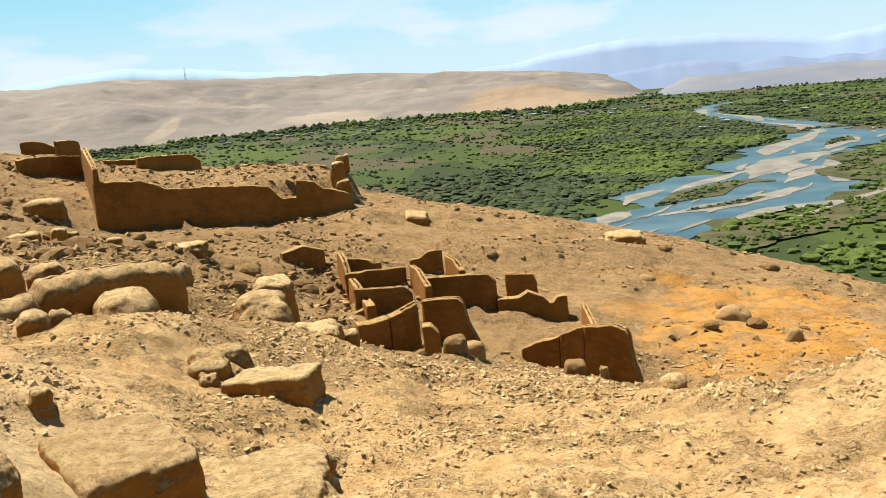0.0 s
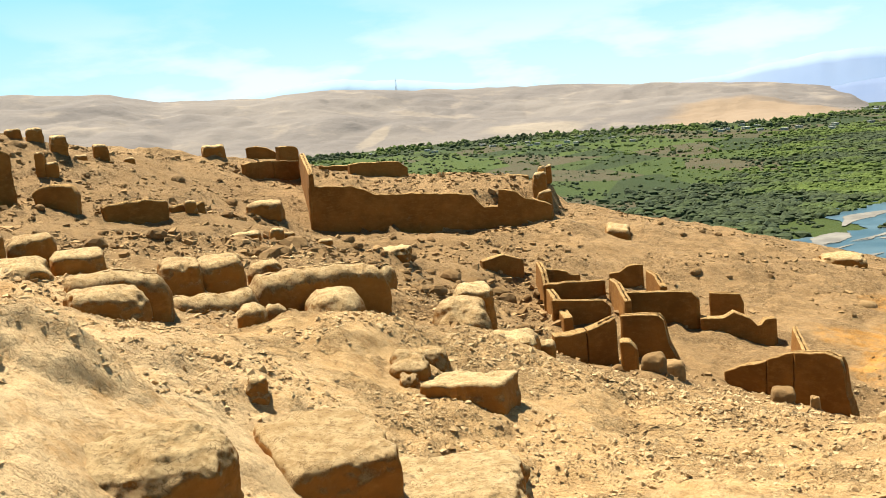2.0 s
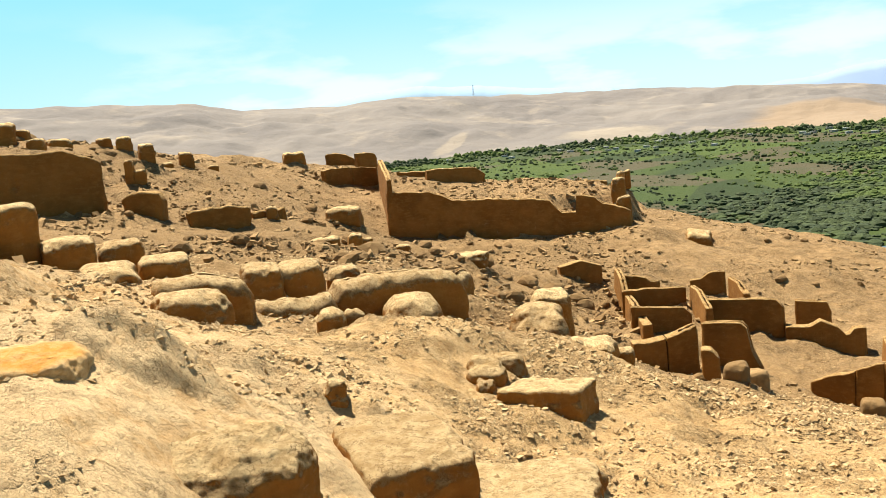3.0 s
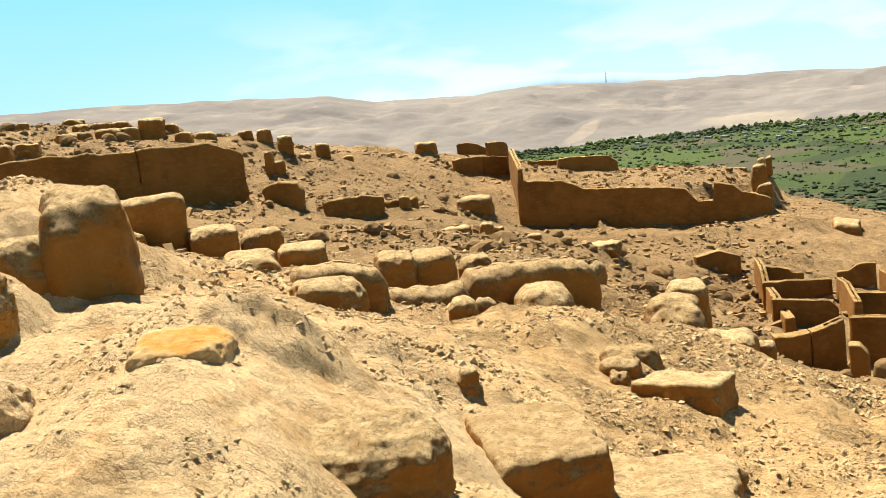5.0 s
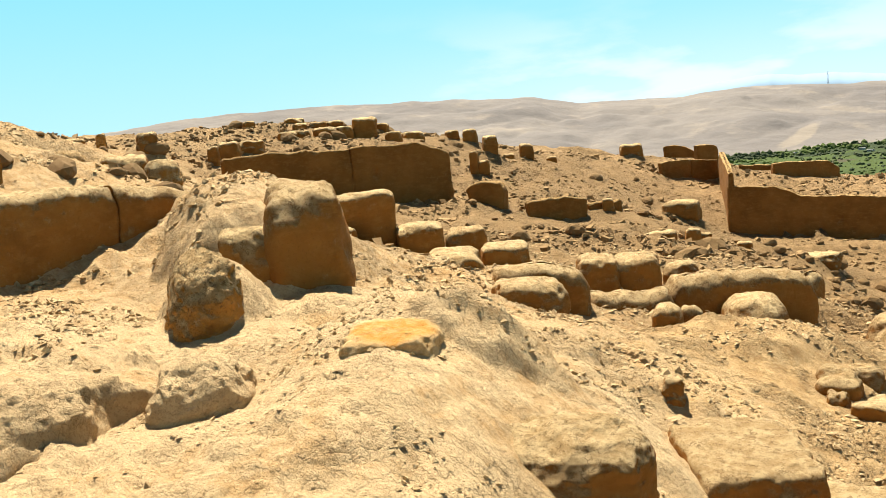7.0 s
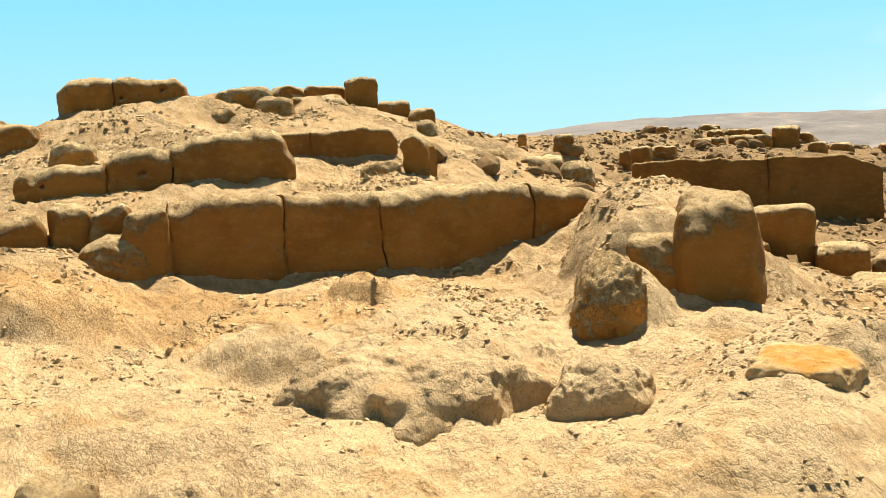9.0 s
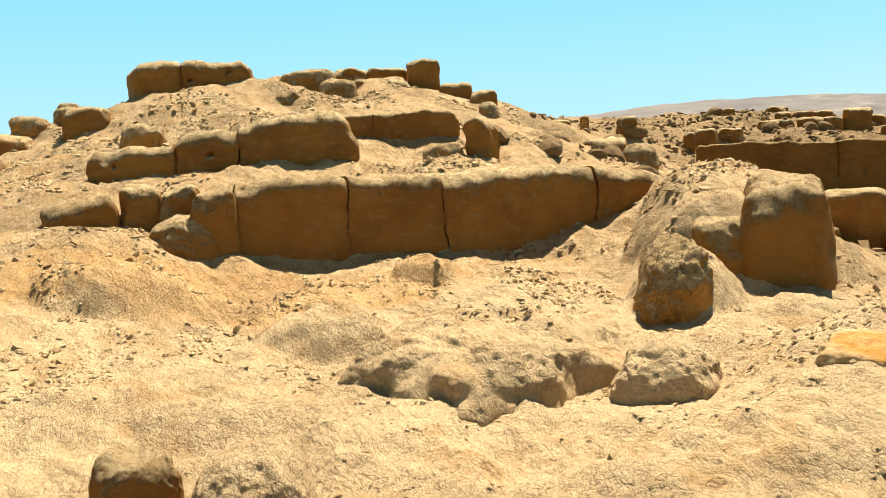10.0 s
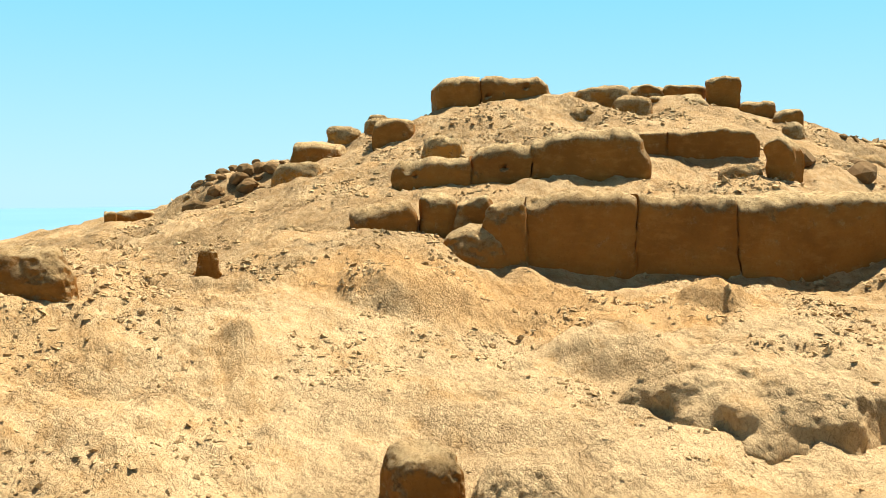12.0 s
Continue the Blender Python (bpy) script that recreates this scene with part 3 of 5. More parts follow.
def wall_piece(name, a, b, thick, rows, u0, u1, round_, mat, amp, seed, holes=()):
    """One run of an eroded mud wall between u0 and u1 of the line a-b; rows: along, foot height, top height."""
    a, b = np.array(a, float), np.array(b, float)
    length = float(np.linalg.norm(b - a))
    along = (b - a) / length
    side = np.array([-along[1], along[0]])
    if np.dot(side, (a + b) / 2) < 0:
        side = -side
    ru, rb, rt = (np.array(q, float) for q in zip(*rows))
    far_foot = float(np.hypot(*a))
    for q in np.linspace(u0, u1, max(2, int((u1 - u0) * length / 0.5))):
        SEATS.append((*(a + (b - a) * q - side * 0.15), float(np.interp(q, ru, rb)), (0.85 if float(np.hypot(*a)) < 20 else 0.6) + 0.012 * float(np.hypot(*a))))
        if float(np.hypot(*a)) < 20:
            SEATS.append((*(a + (b - a) * q - side * 0.9), float(np.interp(q, ru, rb)) - 0.04, 1.0))
        if far_foot < 17 and length > 4:
            SEATS.append((*(a + (b - a) * q - side * 1.8), float(np.interp(q, ru, rb)) - 0.08, 1.1))
    far = float(np.hypot(*((a + b) / 2)))
    step = 0.045 if far < 26 else 0.11
    n = max(5, int((u1 - u0) * length / step))
    u = np.linspace(u0, u1, n)
    foot, top = np.interp(u, ru, rb), np.interp(u, ru, rt)
    top = top + 0.05 * fbm(u * length / 0.5 + seed, seed, 0.0, 3) * min(1, amp / 0.03)
    rr = min(round_, thick * 0.48)
    # section: up the face, over the worn top, down the back
    nv = 34 if far < 26 else 18
    s_off, s_h, s_top = [], [], []
    for q in np.linspace(0, 1, nv):
        s_off.append(0.0), s_h.append(q), s_top.append(-rr)
    for q in np.linspace(0, 1, 6)[1:]:
        s_off.append(rr * (1 - math.cos(q * math.pi / 2))), s_h.append(1), s_top.append(-rr + rr * math.sin(q * math.pi / 2))
    for q in np.linspace(0, 1, 4)[1:-1]:
        s_off.append(rr + (thick - 2 * rr) * q), s_h.append(1), s_top.append(0.0)
    for q in np.linspace(0, 1, 6):
        s_off.append(thick - rr + rr * math.sin(q * math.pi / 2)), s_h.append(1), s_top.append(-rr + rr * math.cos(q * math.pi / 2))
    for q in np.linspace(1, 0, 8)[1:]:
        s_off.append(thick), s_h.append(q), s_top.append(-rr)
    s_off, s_h, s_top = np.array(s_off), np.array(s_h), np.array(s_top)
    low = foot - 0.6
    hgt = np.maximum(top - low, 0.2)
    z = low[:, None] + s_h[None] * (hgt[:, None] - rr) + (s_top + rr)[None]
    wear = np.clip(1 - (u - u0) * length / (0.6 * rr + 0.02), 0, 1) ** 2 * (1.0 if u0 == 0 else 0.12)
    wear = wear + np.clip(1 - (u1 - u) * length / (0.6 * rr + 0.02), 0, 1) ** 2 * (1.0 if u1 == 1 else 0.12)
    z = z - (0.45 * rr * wear)[:, None] * s_h[None]
    off = thick / 2 + (s_off[None] - thick / 2) * (1 - 0.16 * wear)[:, None]
    batter = 0.05 * (z - low[:, None])
    off = off + np.where(s_off < thick / 2, batter, -batter)[...]
    base = a[None] + along[None] * (u * length)[:, None]
    p = np.concatenate([base[:, None, :] + side[None, None, :] * off[..., None], z[..., None]], -1)
    q = p.reshape(-1, 3)
    big = fbm(q[:, 0] / 1.1 + seed, q[:, 1] / 1.1, q[:, 2] / 1.1, 3)
    fine = 0.5 - np.abs(fbm(q[:, 0] / 0.3, q[:, 1] / 0.3, q[:, 2] / 0.3, 3))
    crown = np.tile((s_top > -0.9 * rr).astype(float), n)
    q[:, :2] -= side[None] * (amp * big + 0.35 * amp * fine)[:, None]
    q[:, :2] += along[None] * (0.07 * fbm(q[:, 0] / 1.3, q[:, 1] / 1.3, q[:, 2] / 0.35, 3))[:, None] * min(1, amp / 0.04)
    q[:, 2] += crown * (1.3 * amp * fine + 0.6 * amp * big)
    front = np.tile((s_off < 0.3 * thick).astype(float), n)
    span = (q[:, :2] - a[None]) @ along
    for hu, hz, hr in holes:
        d2 = (span - hu * length) ** 2 + (q[:, 2] - hz) ** 2
        q[:, :2] += side[None] * (0.16 * np.exp(-(d2 / hr ** 2) ** 2) * front)[:, None]
    m = len(s_off)
    faces = [tuple(f) for f in grid_faces(n, m)]
    me = bpy.data.meshes.new(name)
    me.from_pydata([tuple(v) for v in q], [], faces + [tuple(range(m))[::-1], tuple((n - 1) * m + i for i in range(m))])
    for f in me.polygons:
        f.use_smooth = True
    me.polygons[-1].use_smooth = me.polygons[-2].use_smooth = False
    bm = bmesh.new()
    bm.from_mesh(me)
    bmesh.ops.recalc_face_normals(bm, faces=bm.faces)
    bm.to_mesh(me)
    bm.free()
    me.materials.append(mat)
    return new(name, me)


def mud_wall(name, label, group, a, b, thick, rows, cuts=(), round_=0.08, mat=None, amp=0.03, holes=()):
    """An eroded mud wall; where cracks part it, every block between two cracks is a piece."""
    THING_SEED[0] += 1
    seed, mat = THING_SEED[0] * 2.3, mat or MUD
    if not cuts:
        ob = wall_piece(name, a, b, thick, rows, 0.0, 1.0, round_, mat, amp, seed, holes)
    else:
        ob = new(name)
        ob.location = (*a, rows[0][1])
        edges = [0.0, *cuts, 1.0]
        gap = 0.014 / max(1.0, math.hypot(b[0] - a[0], b[1] - a[1]))
        for i, (u0, u1) in enumerate(zip(edges[:-1], edges[1:])):
            piece = wall_piece("tapia_block", a, b, thick, rows, u0 + (gap if i else 0), u1 - (gap if i < len(cuts) else 0), round_, mat, amp, seed + i * 1.9, holes)
            piece.parent = ob
            piece.matrix_parent_inverse = Matrix.Translation(ob.location).inverted()
    return tagged(ob, label, "ruined wall", group)


# ---- walls of the ruin ----
mud_wall("compound_wall", "tall eroded ochre mud wall of the walled compound", "walls of the compound", (-16.01, 43.16), (-3.96, 42.89), 0.6,
         [(0, -3.63, -1.59), (0.092, -3.94, -1.66), (0.189, -4.21, -1.72), (0.288, -4.04, -2.18), (0.381, -4.09, -2.26), (0.491, -4.21, -2.29), (0.623, -4.35, -2.38), (0.679, -4.35, -2.47), (0.73, -4.33, -3.08), (0.789, -4.28, -3.14), (0.795, -4.29, -2.35), (0.862, -4.22, -2.42), (0.899, -4.1, -2.78), (0.949, -3.94, -2.93), (1, -3.73, -3.22)], (), 0.045, MUD, 0.022, ((0.423, -3.32, 0.1), (0.472, -3.75, 0.1)))
mud_wall("compound_wall", "tall eroded ochre mud wall of the walled compound", "walls of the compound", (-16.01, 43.16), (-20.18, 53.34), 0.55,
         [(0, -3.63, -0.99), (0.321, -2.58, -0.69), (1, -2.14, -0.33)], (), 0.045, MUD, 0.022)
mud_wall("compound_wall", "low eroded ochre mud wall of the walled compound", "walls of the compound", (-22.29, 50.31), (-20.09, 53.37), 0.6,
         [(0, -1.5, -0.57), (0.35, -1.65, -0.54), (1, -1.93, -0.77)], (0.512,), 0.045, MUD, 0.022)
mud_wall("compound_wall", "low eroded ochre mud wall of the walled compound", "walls of the compound", (-21.53, 53.89), (-20.61, 54.78), 0.7,
         [(0, -0.69, 0.14), (0.485, -0.77, 0.14), (1, -0.88, 0)], (), 0.045, MUD, 0.022)
mud_wall("compound_wall", "low eroded ochre mud wall of the walled compound", "walls of the compound", (-24.19, 54.93), (-22.44, 55.67), 0.7,
         [(0, -0.5, 0.19), (0.359, -0.48, 0.24), (0.681, -0.55, 0.11), (1, -0.69, -0.29)], (), 0.045, MUD, 0.022)
mud_wall("compound_wall", "low eroded ochre mud wall of the walled compound", "walls of the compound", (-19.73, 55.64), (-17.87, 56.27), 0.5,
         [(0, -1.68, -1.31), (1, -1.91, -1.47)], (), 0.045, MUD, 0.022)
mud_wall("compound_wall", "low eroded ochre mud wall of the walled compound", "walls of the compound", (-17.24, 54.37), (-14.04, 56.32), 0.6,
         [(0, -1.85, -1.27), (0.136, -1.99, -1.23), (0.832, -2.32, -1.38), (1, -2.33, -1.86)], (), 0.045, MUD, 0.022)
mud_wall("compound_wall", "low eroded ochre mud wall of the walled compound", "walls of the compound", (-13.56, 47.13), (-9.61, 49.12), 0.45,
         [(-0, -2.72, -2.46), (1, -3.02, -2.66)], (), 0.045, MUD, 0.022)
mud_wall("compound_wall", "low eroded ochre mud wall of the walled compound", "walls of the compound", (-9.67, 53.19), (-6.21, 53.71), 0.5,
         [(-0, -2.69, -2.43), (0.461, -2.8, -2.47), (1, -2.93, -2.6)], (), 0.045, MUD, 0.022)
mud_wall("room_wall", "short stub of roofless low ochre mud wall of small rooms on the slope", "walls of the small rooms", (-3.67, 33.87), (-2.24, 34), 0.35,
         [(0, -5.16, -4.54), (0.69, -5.25, -4.69), (0.765, -5.24, -4.83), (1, -5.28, -4.85)], (), 0.035, MUD, 0.014)
mud_wall("room_wall", "roofless low ochre mud wall of small rooms on the slope", "walls of the small rooms", (-3.35, 31.39), (-1.22, 31.55), 0.35,
         [(0, -5.49, -4.65), (0.329, -5.4, -4.62), (0.703, -5.37, -4.63), (1, -5.4, -4.63)], (), 0.035, MUD, 0.014)
mud_wall("room_wall", "roofless low ochre mud wall of small rooms on the slope", "walls of the small rooms", (-2.75, 28.44), (-0.97, 29.06), 0.35,
         [(-0, -5.46, -4.59), (0.559, -5.46, -4.67), (0.886, -5.43, -4.75), (1, -5.41, -4.97)], (), 0.035, MUD, 0.014)
mud_wall("room_wall", "long roofless low ochre mud wall of small rooms on the slope", "walls of the small rooms", (-3.96, 34.04), (-2.42, 27.56), 0.4,
         [(0, -5.45, -4.27), (0.224, -5.48, -4.39), (0.295, -5.8, -4.8), (0.627, -5.65, -4.81), (1, -5.33, -4.93)], (), 0.035, MUD, 0.014)
mud_wall("room_wall", "long roofless low ochre mud wall of small rooms on the slope", "walls of the small rooms", (-1.2, 32.05), (-0.61, 28.87), 0.35,
         [(-0, -5.52, -4.64), (0.429, -5.38, -4.54), (1, -5.36, -4.77)], (), 0.035, MUD, 0.014)
mud_wall("room_wall", "short stub of roofless low ochre mud wall of small rooms on the slope", "walls of the small rooms", (-1.22, 35.56), (0.08, 35.58), 0.4,
         [(-0, -5.89, -5.19), (0.293, -5.9, -5.13), (0.482, -5.93, -4.95), (0.638, -5.92, -4.86), (1, -5.95, -4.88)], (), 0.035, MUD, 0.014)
mud_wall("room_wall", "roofless low ochre mud wall of small rooms on the slope", "walls of the small rooms", (0.08, 35.08), (0.61, 33.08), 0.35,
         [(0, -5.84, -5.01), (0.557, -5.62, -5), (1, -5.5, -5.27)], (), 0.035, MUD, 0.014)
mud_wall("room_wall", "roofless low ochre mud wall of small rooms on the slope", "walls of the small rooms", (-0.73, 31.07), (1.8, 30.54), 0.4,
         [(-0, -5.76, -4.98), (0.399, -5.82, -4.94), (0.911, -5.95, -4.95), (1, -6, -5.21)], (), 0.035, MUD, 0.014)
mud_wall("room_wall", "short stub of roofless low ochre mud wall of small rooms on the slope", "walls of the small rooms", (2.31, 33.01), (3.46, 32.91), 0.5,
         [(0, -6.45, -5.54), (0.947, -6.53, -5.58), (1, -6.54, -5.9)], (), 0.035, MUD, 0.014)
mud_wall("room_wall", "roofless low ochre mud wall of small rooms on the slope", "walls of the small rooms", (1.83, 30.23), (4.21, 30.31), 0.5,
         [(0, -6.13, -5.77), (0.293, -6.32, -5.77), (0.452, -6.43, -5.59), (0.651, -6.54, -5.84), (0.773, -6.55, -6.14), (0.854, -6.55, -5.86), (1, -6.57, -5.84)], (), 0.035, MUD, 0.014)
mud_wall("room_wall", "roofless low ochre mud wall of small rooms on the slope", "walls of the small rooms", (-2.4, 24.95), (-0.69, 25.47), 0.6,
         [(0, -5.56, -4.85), (0.287, -5.65, -4.81), (0.448, -5.74, -4.79), (0.722, -5.84, -4.66), (1, -5.93, -4.48)], (0.512,), 0.035, MUD, 0.014)
mud_wall("room_wall", "short stub of roofless low ochre mud wall of small rooms on the slope", "walls of the small rooms", (-0.67, 26.37), (0.9, 26.07), 0.5,
         [(0, -5.86, -4.63), (0.415, -5.9, -4.6), (0.754, -5.94, -4.62), (0.835, -5.99, -5.39), (1, -6.07, -5.93)], (), 0.035, MUD, 0.014)
mud_wall("room_wall", "short stub of roofless low ochre mud wall of small rooms on the slope", "walls of the small rooms", (-0.62, 24.07), (-0.17, 24.08), 0.6,
         [(0, -5.56, -4.8), (0.621, -5.58, -4.8), (1, -5.6, -5.03)], (), 0.035, MUD, 0.014)
mud_wall("room_wall", "long roofless low ochre mud wall of small rooms on the slope", "walls of the small rooms", (2.08, 25.51), (5.02, 23.58), 0.5,
         [(0, -6.36, -6.13), (0.143, -6.41, -5.89), (0.269, -6.45, -5.73), (0.392, -6.53, -5.55), (0.513, -6.62, -5.36), (0.796, -6.71, -5.2), (0.91, -6.8, -5.33), (0.946, -6.81, -6.22), (1, -6.83, -6.7)], (0.353, 0.561), 0.035, MUD, 0.014)
mud_wall("room_wall", "roofless low ochre mud wall of small rooms on the slope", "walls of the small rooms", (4.33, 28.78), (4.25, 26.26), 0.3,
         [(-0, -6.46, -5.71), (0.503, -6.29, -5.78), (1, -6.2, -5.75)], (), 0.035, MUD, 0.014)
mud_wall("fallen_wall", "long toppled stretch of thick rounded mud wall", "toppled walls", (-7.52, 16.93), (-5.24, 18.82), 1.0,
         [(0, -2.03, -1.56), (0.079, -2.12, -1.34), (0.281, -2.27, -1.33), (0.572, -2.42, -1.39), (0.827, -2.55, -1.43), (1, -2.63, -1.6)], (), 0.3, MUD_NEAR, 0.05)
mud_wall("fallen_wall", "long toppled stretch of thick rounded mud wall", "toppled walls", (-8.36, 15.17), (-7.14, 16.33), 0.8,
         [(0, -1.49, -1.38), (0.453, -1.8, -1.39), (1, -1.98, -1.48)], (), 0.3, MUD_NEAR, 0.05)
mud_wall("fallen_wall", "long toppled stretch of thick rounded mud wall", "toppled walls", (-9.5, 13.63), (-8.02, 14.56), 0.9,
         [(0, -0.8, -0.59), (0.307, -1.02, -0.59), (0.644, -1.28, -0.66), (0.872, -1.43, -0.75), (1, -1.49, -0.96)], (), 0.3, MUD_NEAR, 0.05)
mud_wall("fallen_wall", "long toppled stretch of thick rounded mud wall", "toppled walls", (-5.79, 20.22), (-5.59, 20.8), 0.6,
         [(0, -2.38, -1.87), (1, -2.51, -1.79)], (), 0.3, MUD_NEAR, 0.05)
mud_wall("terrace_wall", "shaded brown mud wall holding the upper terrace", "terrace walls", (-25.48, 20.96), (-20.61, 27.68), 0.7,
         [(-0, 0.85, 1.99), (0.171, 0.61, 2.02), (0.33, 0.36, 1.92), (0.352, 0.34, 1.99), (0.542, 0.05, 1.88), (0.555, 0.02, 1.97), (0.85, -0.41, 1.86), (0.939, -0.46, 1.68), (1, -0.36, 1.49)], (0.546,), 0.09, MUD, 0.035, ((0.652, 0.98, 0.1), (0.65, 0.84, 0.1)))
mud_wall("terrace_wall", "shaded brown mud wall holding the upper terrace", "terrace walls", (-17.59, 27.94), (-16.01, 29.45), 0.5,
         [(0, -1.18, -0.58), (0.311, -1.25, -0.5), (0.743, -1.31, -0.63), (1, -1.25, -0.72)], (), 0.09, MUD, 0.035)
mud_wall("terrace_wall", "shaded brown mud wall holding the upper terrace", "terrace walls", (-19.66, 27.14), (-18.31, 27.47), 0.6,
         [(0, -0.35, 0.09), (0.452, -0.53, 0.24), (0.908, -0.62, 0.18), (1, -0.63, -0.13)], (), 0.09, MUD, 0.035)
mud_wall("terrace_wall", "shaded brown mud wall holding the upper terrace", "terrace walls", (-16.16, 29.94), (-15.35, 30.92), 0.4,
         [(-0, -1.18, -0.89), (0.62, -1.33, -0.99), (1, -1.39, -0.91)], (), 0.09, MUD, 0.035)
mud_wall("near_wall", "thick cracked tapia wall with rounded crusted top", "tapia walls of the mound", (-14.31, 2.5), (-13.6, 10.67), 1.5,
         [(0, 0.42, 1.52), (0.02, 0.36, 1.56), (0.086, 0.21, 1.63), (0.149, 0.11, 1.65), (0.249, 0.22, 1.62), (0.341, 0.23, 1.6), (0.448, 0.2, 1.6), (0.584, 0.13, 1.62), (0.716, 0.28, 1.63), (0.798, 0.45, 1.6), (0.897, 0.7, 1.51), (0.955, 0.87, 1.41), (1, 1.08, 1.27)], (0.033, 0.247, 0.45, 0.798), 0.26, MUD_NEAR, 0.045, ((0.046, 1.53, 0.075), (0.135, 0.76, 0.028)))
mud_wall("near_wall", "thick cracked tapia wall with rounded crusted top", "tapia walls of the mound", (-17.72, 0.84), (-16.41, 5.52), 1.5,
         [(0, 1.62, 2.3), (0.132, 1.61, 2.33), (0.301, 1.67, 2.27), (0.342, 1.68, 2.52), (0.432, 1.7, 2.61), (0.534, 1.72, 2.55), (0.658, 1.75, 2.69), (0.763, 1.79, 2.79), (0.868, 1.79, 2.84), (0.953, 1.79, 2.74), (1, 1.8, 2.44)], (0.315, 0.547), 0.26, MUD_NEAR, 0.045, ((0.45, 2.12, 0.05), (0.099, 1.98, 0.03)))
mud_wall("near_wall", "thick cracked tapia wall with rounded crusted top", "tapia walls of the mound", (-18.68, 5.99), (-18.21, 8.54), 0.9,
         [(0, 2.01, 2.87), (0.259, 2.05, 2.88), (0.676, 2.17, 2.89), (0.92, 2.32, 2.88), (1, 2.43, 2.75)], (0.264,), 0.12, MUD_NEAR, 0.045)
mud_wall("near_wall", "thick cracked tapia wall with rounded crusted top", "tapia walls of the mound", (-16.77, 7.83), (-16.36, 8.22), 0.7,
         [(0, 1.84, 2.65), (0.5, 1.76, 2.7), (1, 1.75, 2.48)], (), 0.12, MUD_NEAR, 0.045)
mud_wall("near_wall", "thick cracked tapia wall with rounded crusted top", "tapia walls of the mound", (-23.61, 2.41), (-23.51, 5.42), 1.6,
         [(0, 3.56, 4.37), (0.056, 3.62, 4.47), (0.207, 3.66, 4.57), (0.36, 3.71, 4.58), (0.65, 3.73, 4.59), (0.881, 3.83, 4.62), (1, 3.94, 4.22)], (0.365,), 0.26, MUD_NEAR, 0.045, ((0.763, 4.32, 0.07), (0.439, 4.09, 0.05)))
mud_wall("near_wall", "thick cracked tapia wall with rounded crusted top", "tapia walls of the mound", (-14.74, 0.12), (-14.89, 1.14), 1.0,
         [(0, 1.06, 1.33), (0.421, 0.97, 1.46), (0.88, 0.97, 1.59), (1, 1, 1.49)], (), 0.26, MUD_NEAR, 0.045)
mud_wall("room_wall", "short stub of roofless low ochre mud wall of small rooms on the slope", "walls of the small rooms", (-5.77, 33.55), (-4.3, 34.18), 0.5,
         [(0, -4.33, -4.07), (0.525, -4.37, -3.94), (1, -4.36, -4.2)], (), 0.035, MUD, 0.014)

# ---- boulders and fallen blocks ----
mud_block(-3.12, 8.32, -1.76, 1.17, 1.46, 0.41, 35, 4, 12)
mud_block(-2.1, 8.75, -2.12, 1.8, 1.5, 0.16, 8, -3, 9)
boulder(-3.71, 6.21, -1.07, 1.15, 1.15, 0.46, 31, 0, 5)
boulder(-4.26, 9.43, -1.26, 0.27, 0.27, 0.21, 25, 0, 4)
mud_block(-2.45, 12.66, -2.42, 1.26, 0.9, 0.28, -9, -5, 14)
mud_block(-3.49, 13.18, -2.22, 0.61, 0.67, 0.29, 15, 12, 4)
boulder(-3.39, 13.93, -2.37, 0.68, 0.68, 0.34, 14, 0, 3.5)
boulder(-3.34, 12.65, -2.27, 0.31, 0.31, 0.23, 15, 0, 3.5)
ochre_slab(-5.62, 6.36, -0.02, 0.92, 0.92, 0.12, 28, 4, 7)
mud_block(-9.87, 9.5, -0.06, 1.12, 1.9, 1.5, 45, 0, 3.8)
boulder(-9.3, 7.1, -0.14, 0.8, 1.3, 0.84, 58, 8, 2.8)
earth_hump(-8.5, 4.3, -0.46, 2.9, 2.1, 0.46, 104, 5, 3.6)
earth_hump(-7.05, 5.25, -0.48, 0.95, 0.9, 0.45, 40, 0, 3)
earth_hump(-6.62, 1.25, -0.62, 1.1, 0.85, 0.43, 170, 0, 3)
mud_block(-10.2, 8.62, 0.06, 0.86, 1.3, 0.86, 50, 0, 4)
mud_block(-13.41, 14.64, -0.44, 1.35, 1.22, 1.3, 43, 0, 8)
boulder(-13.06, 13.77, -0.34, 0.4, 0.4, 0.64, 44, 0, 3.5)
mud_block(-12.13, 14.94, -0.59, 0.97, 0.97, 0.72, 39, 0, 6)
mud_block(-11.84, 16.17, -0.62, 0.96, 0.96, 0.55, 36, 0, 6)
mud_block(-10.57, 15.73, -0.79, 0.99, 0.99, 0.39, 34, 0, 6)
boulder(-10.96, 14.44, -0.63, 1.15, 1.15, 0.3, 37, 0, 3.5)
boulder(-9.02, 16.82, -1.5, 0.86, 1.04, 0.69, 28, 0, 5)
boulder(-8.54, 17.5, -1.58, 1.02, 1.22, 0.65, 26, 0, 5)
boulder(-8.27, 19.18, -1.91, 0.81, 0.81, 0.59, 24, 0, 4)
boulder(-8.57, 13.34, -1.05, 1.23, 0.99, 0.31, 33, 0, 5)
boulder(-6.02, 17.23, -2.15, 1.05, 1.37, 0.46, 19, 0, 3)
boulder(-6.86, 15.19, -1.84, 0.53, 0.53, 0.35, 25, 0, 3)
boulder(-6.62, 15.69, -1.87, 0.44, 0.44, 0.29, 23, 0, 3)
mud_block(-3.71, 20.08, -3.15, 0.85, 0.85, 0.84, 11, 0, 5)
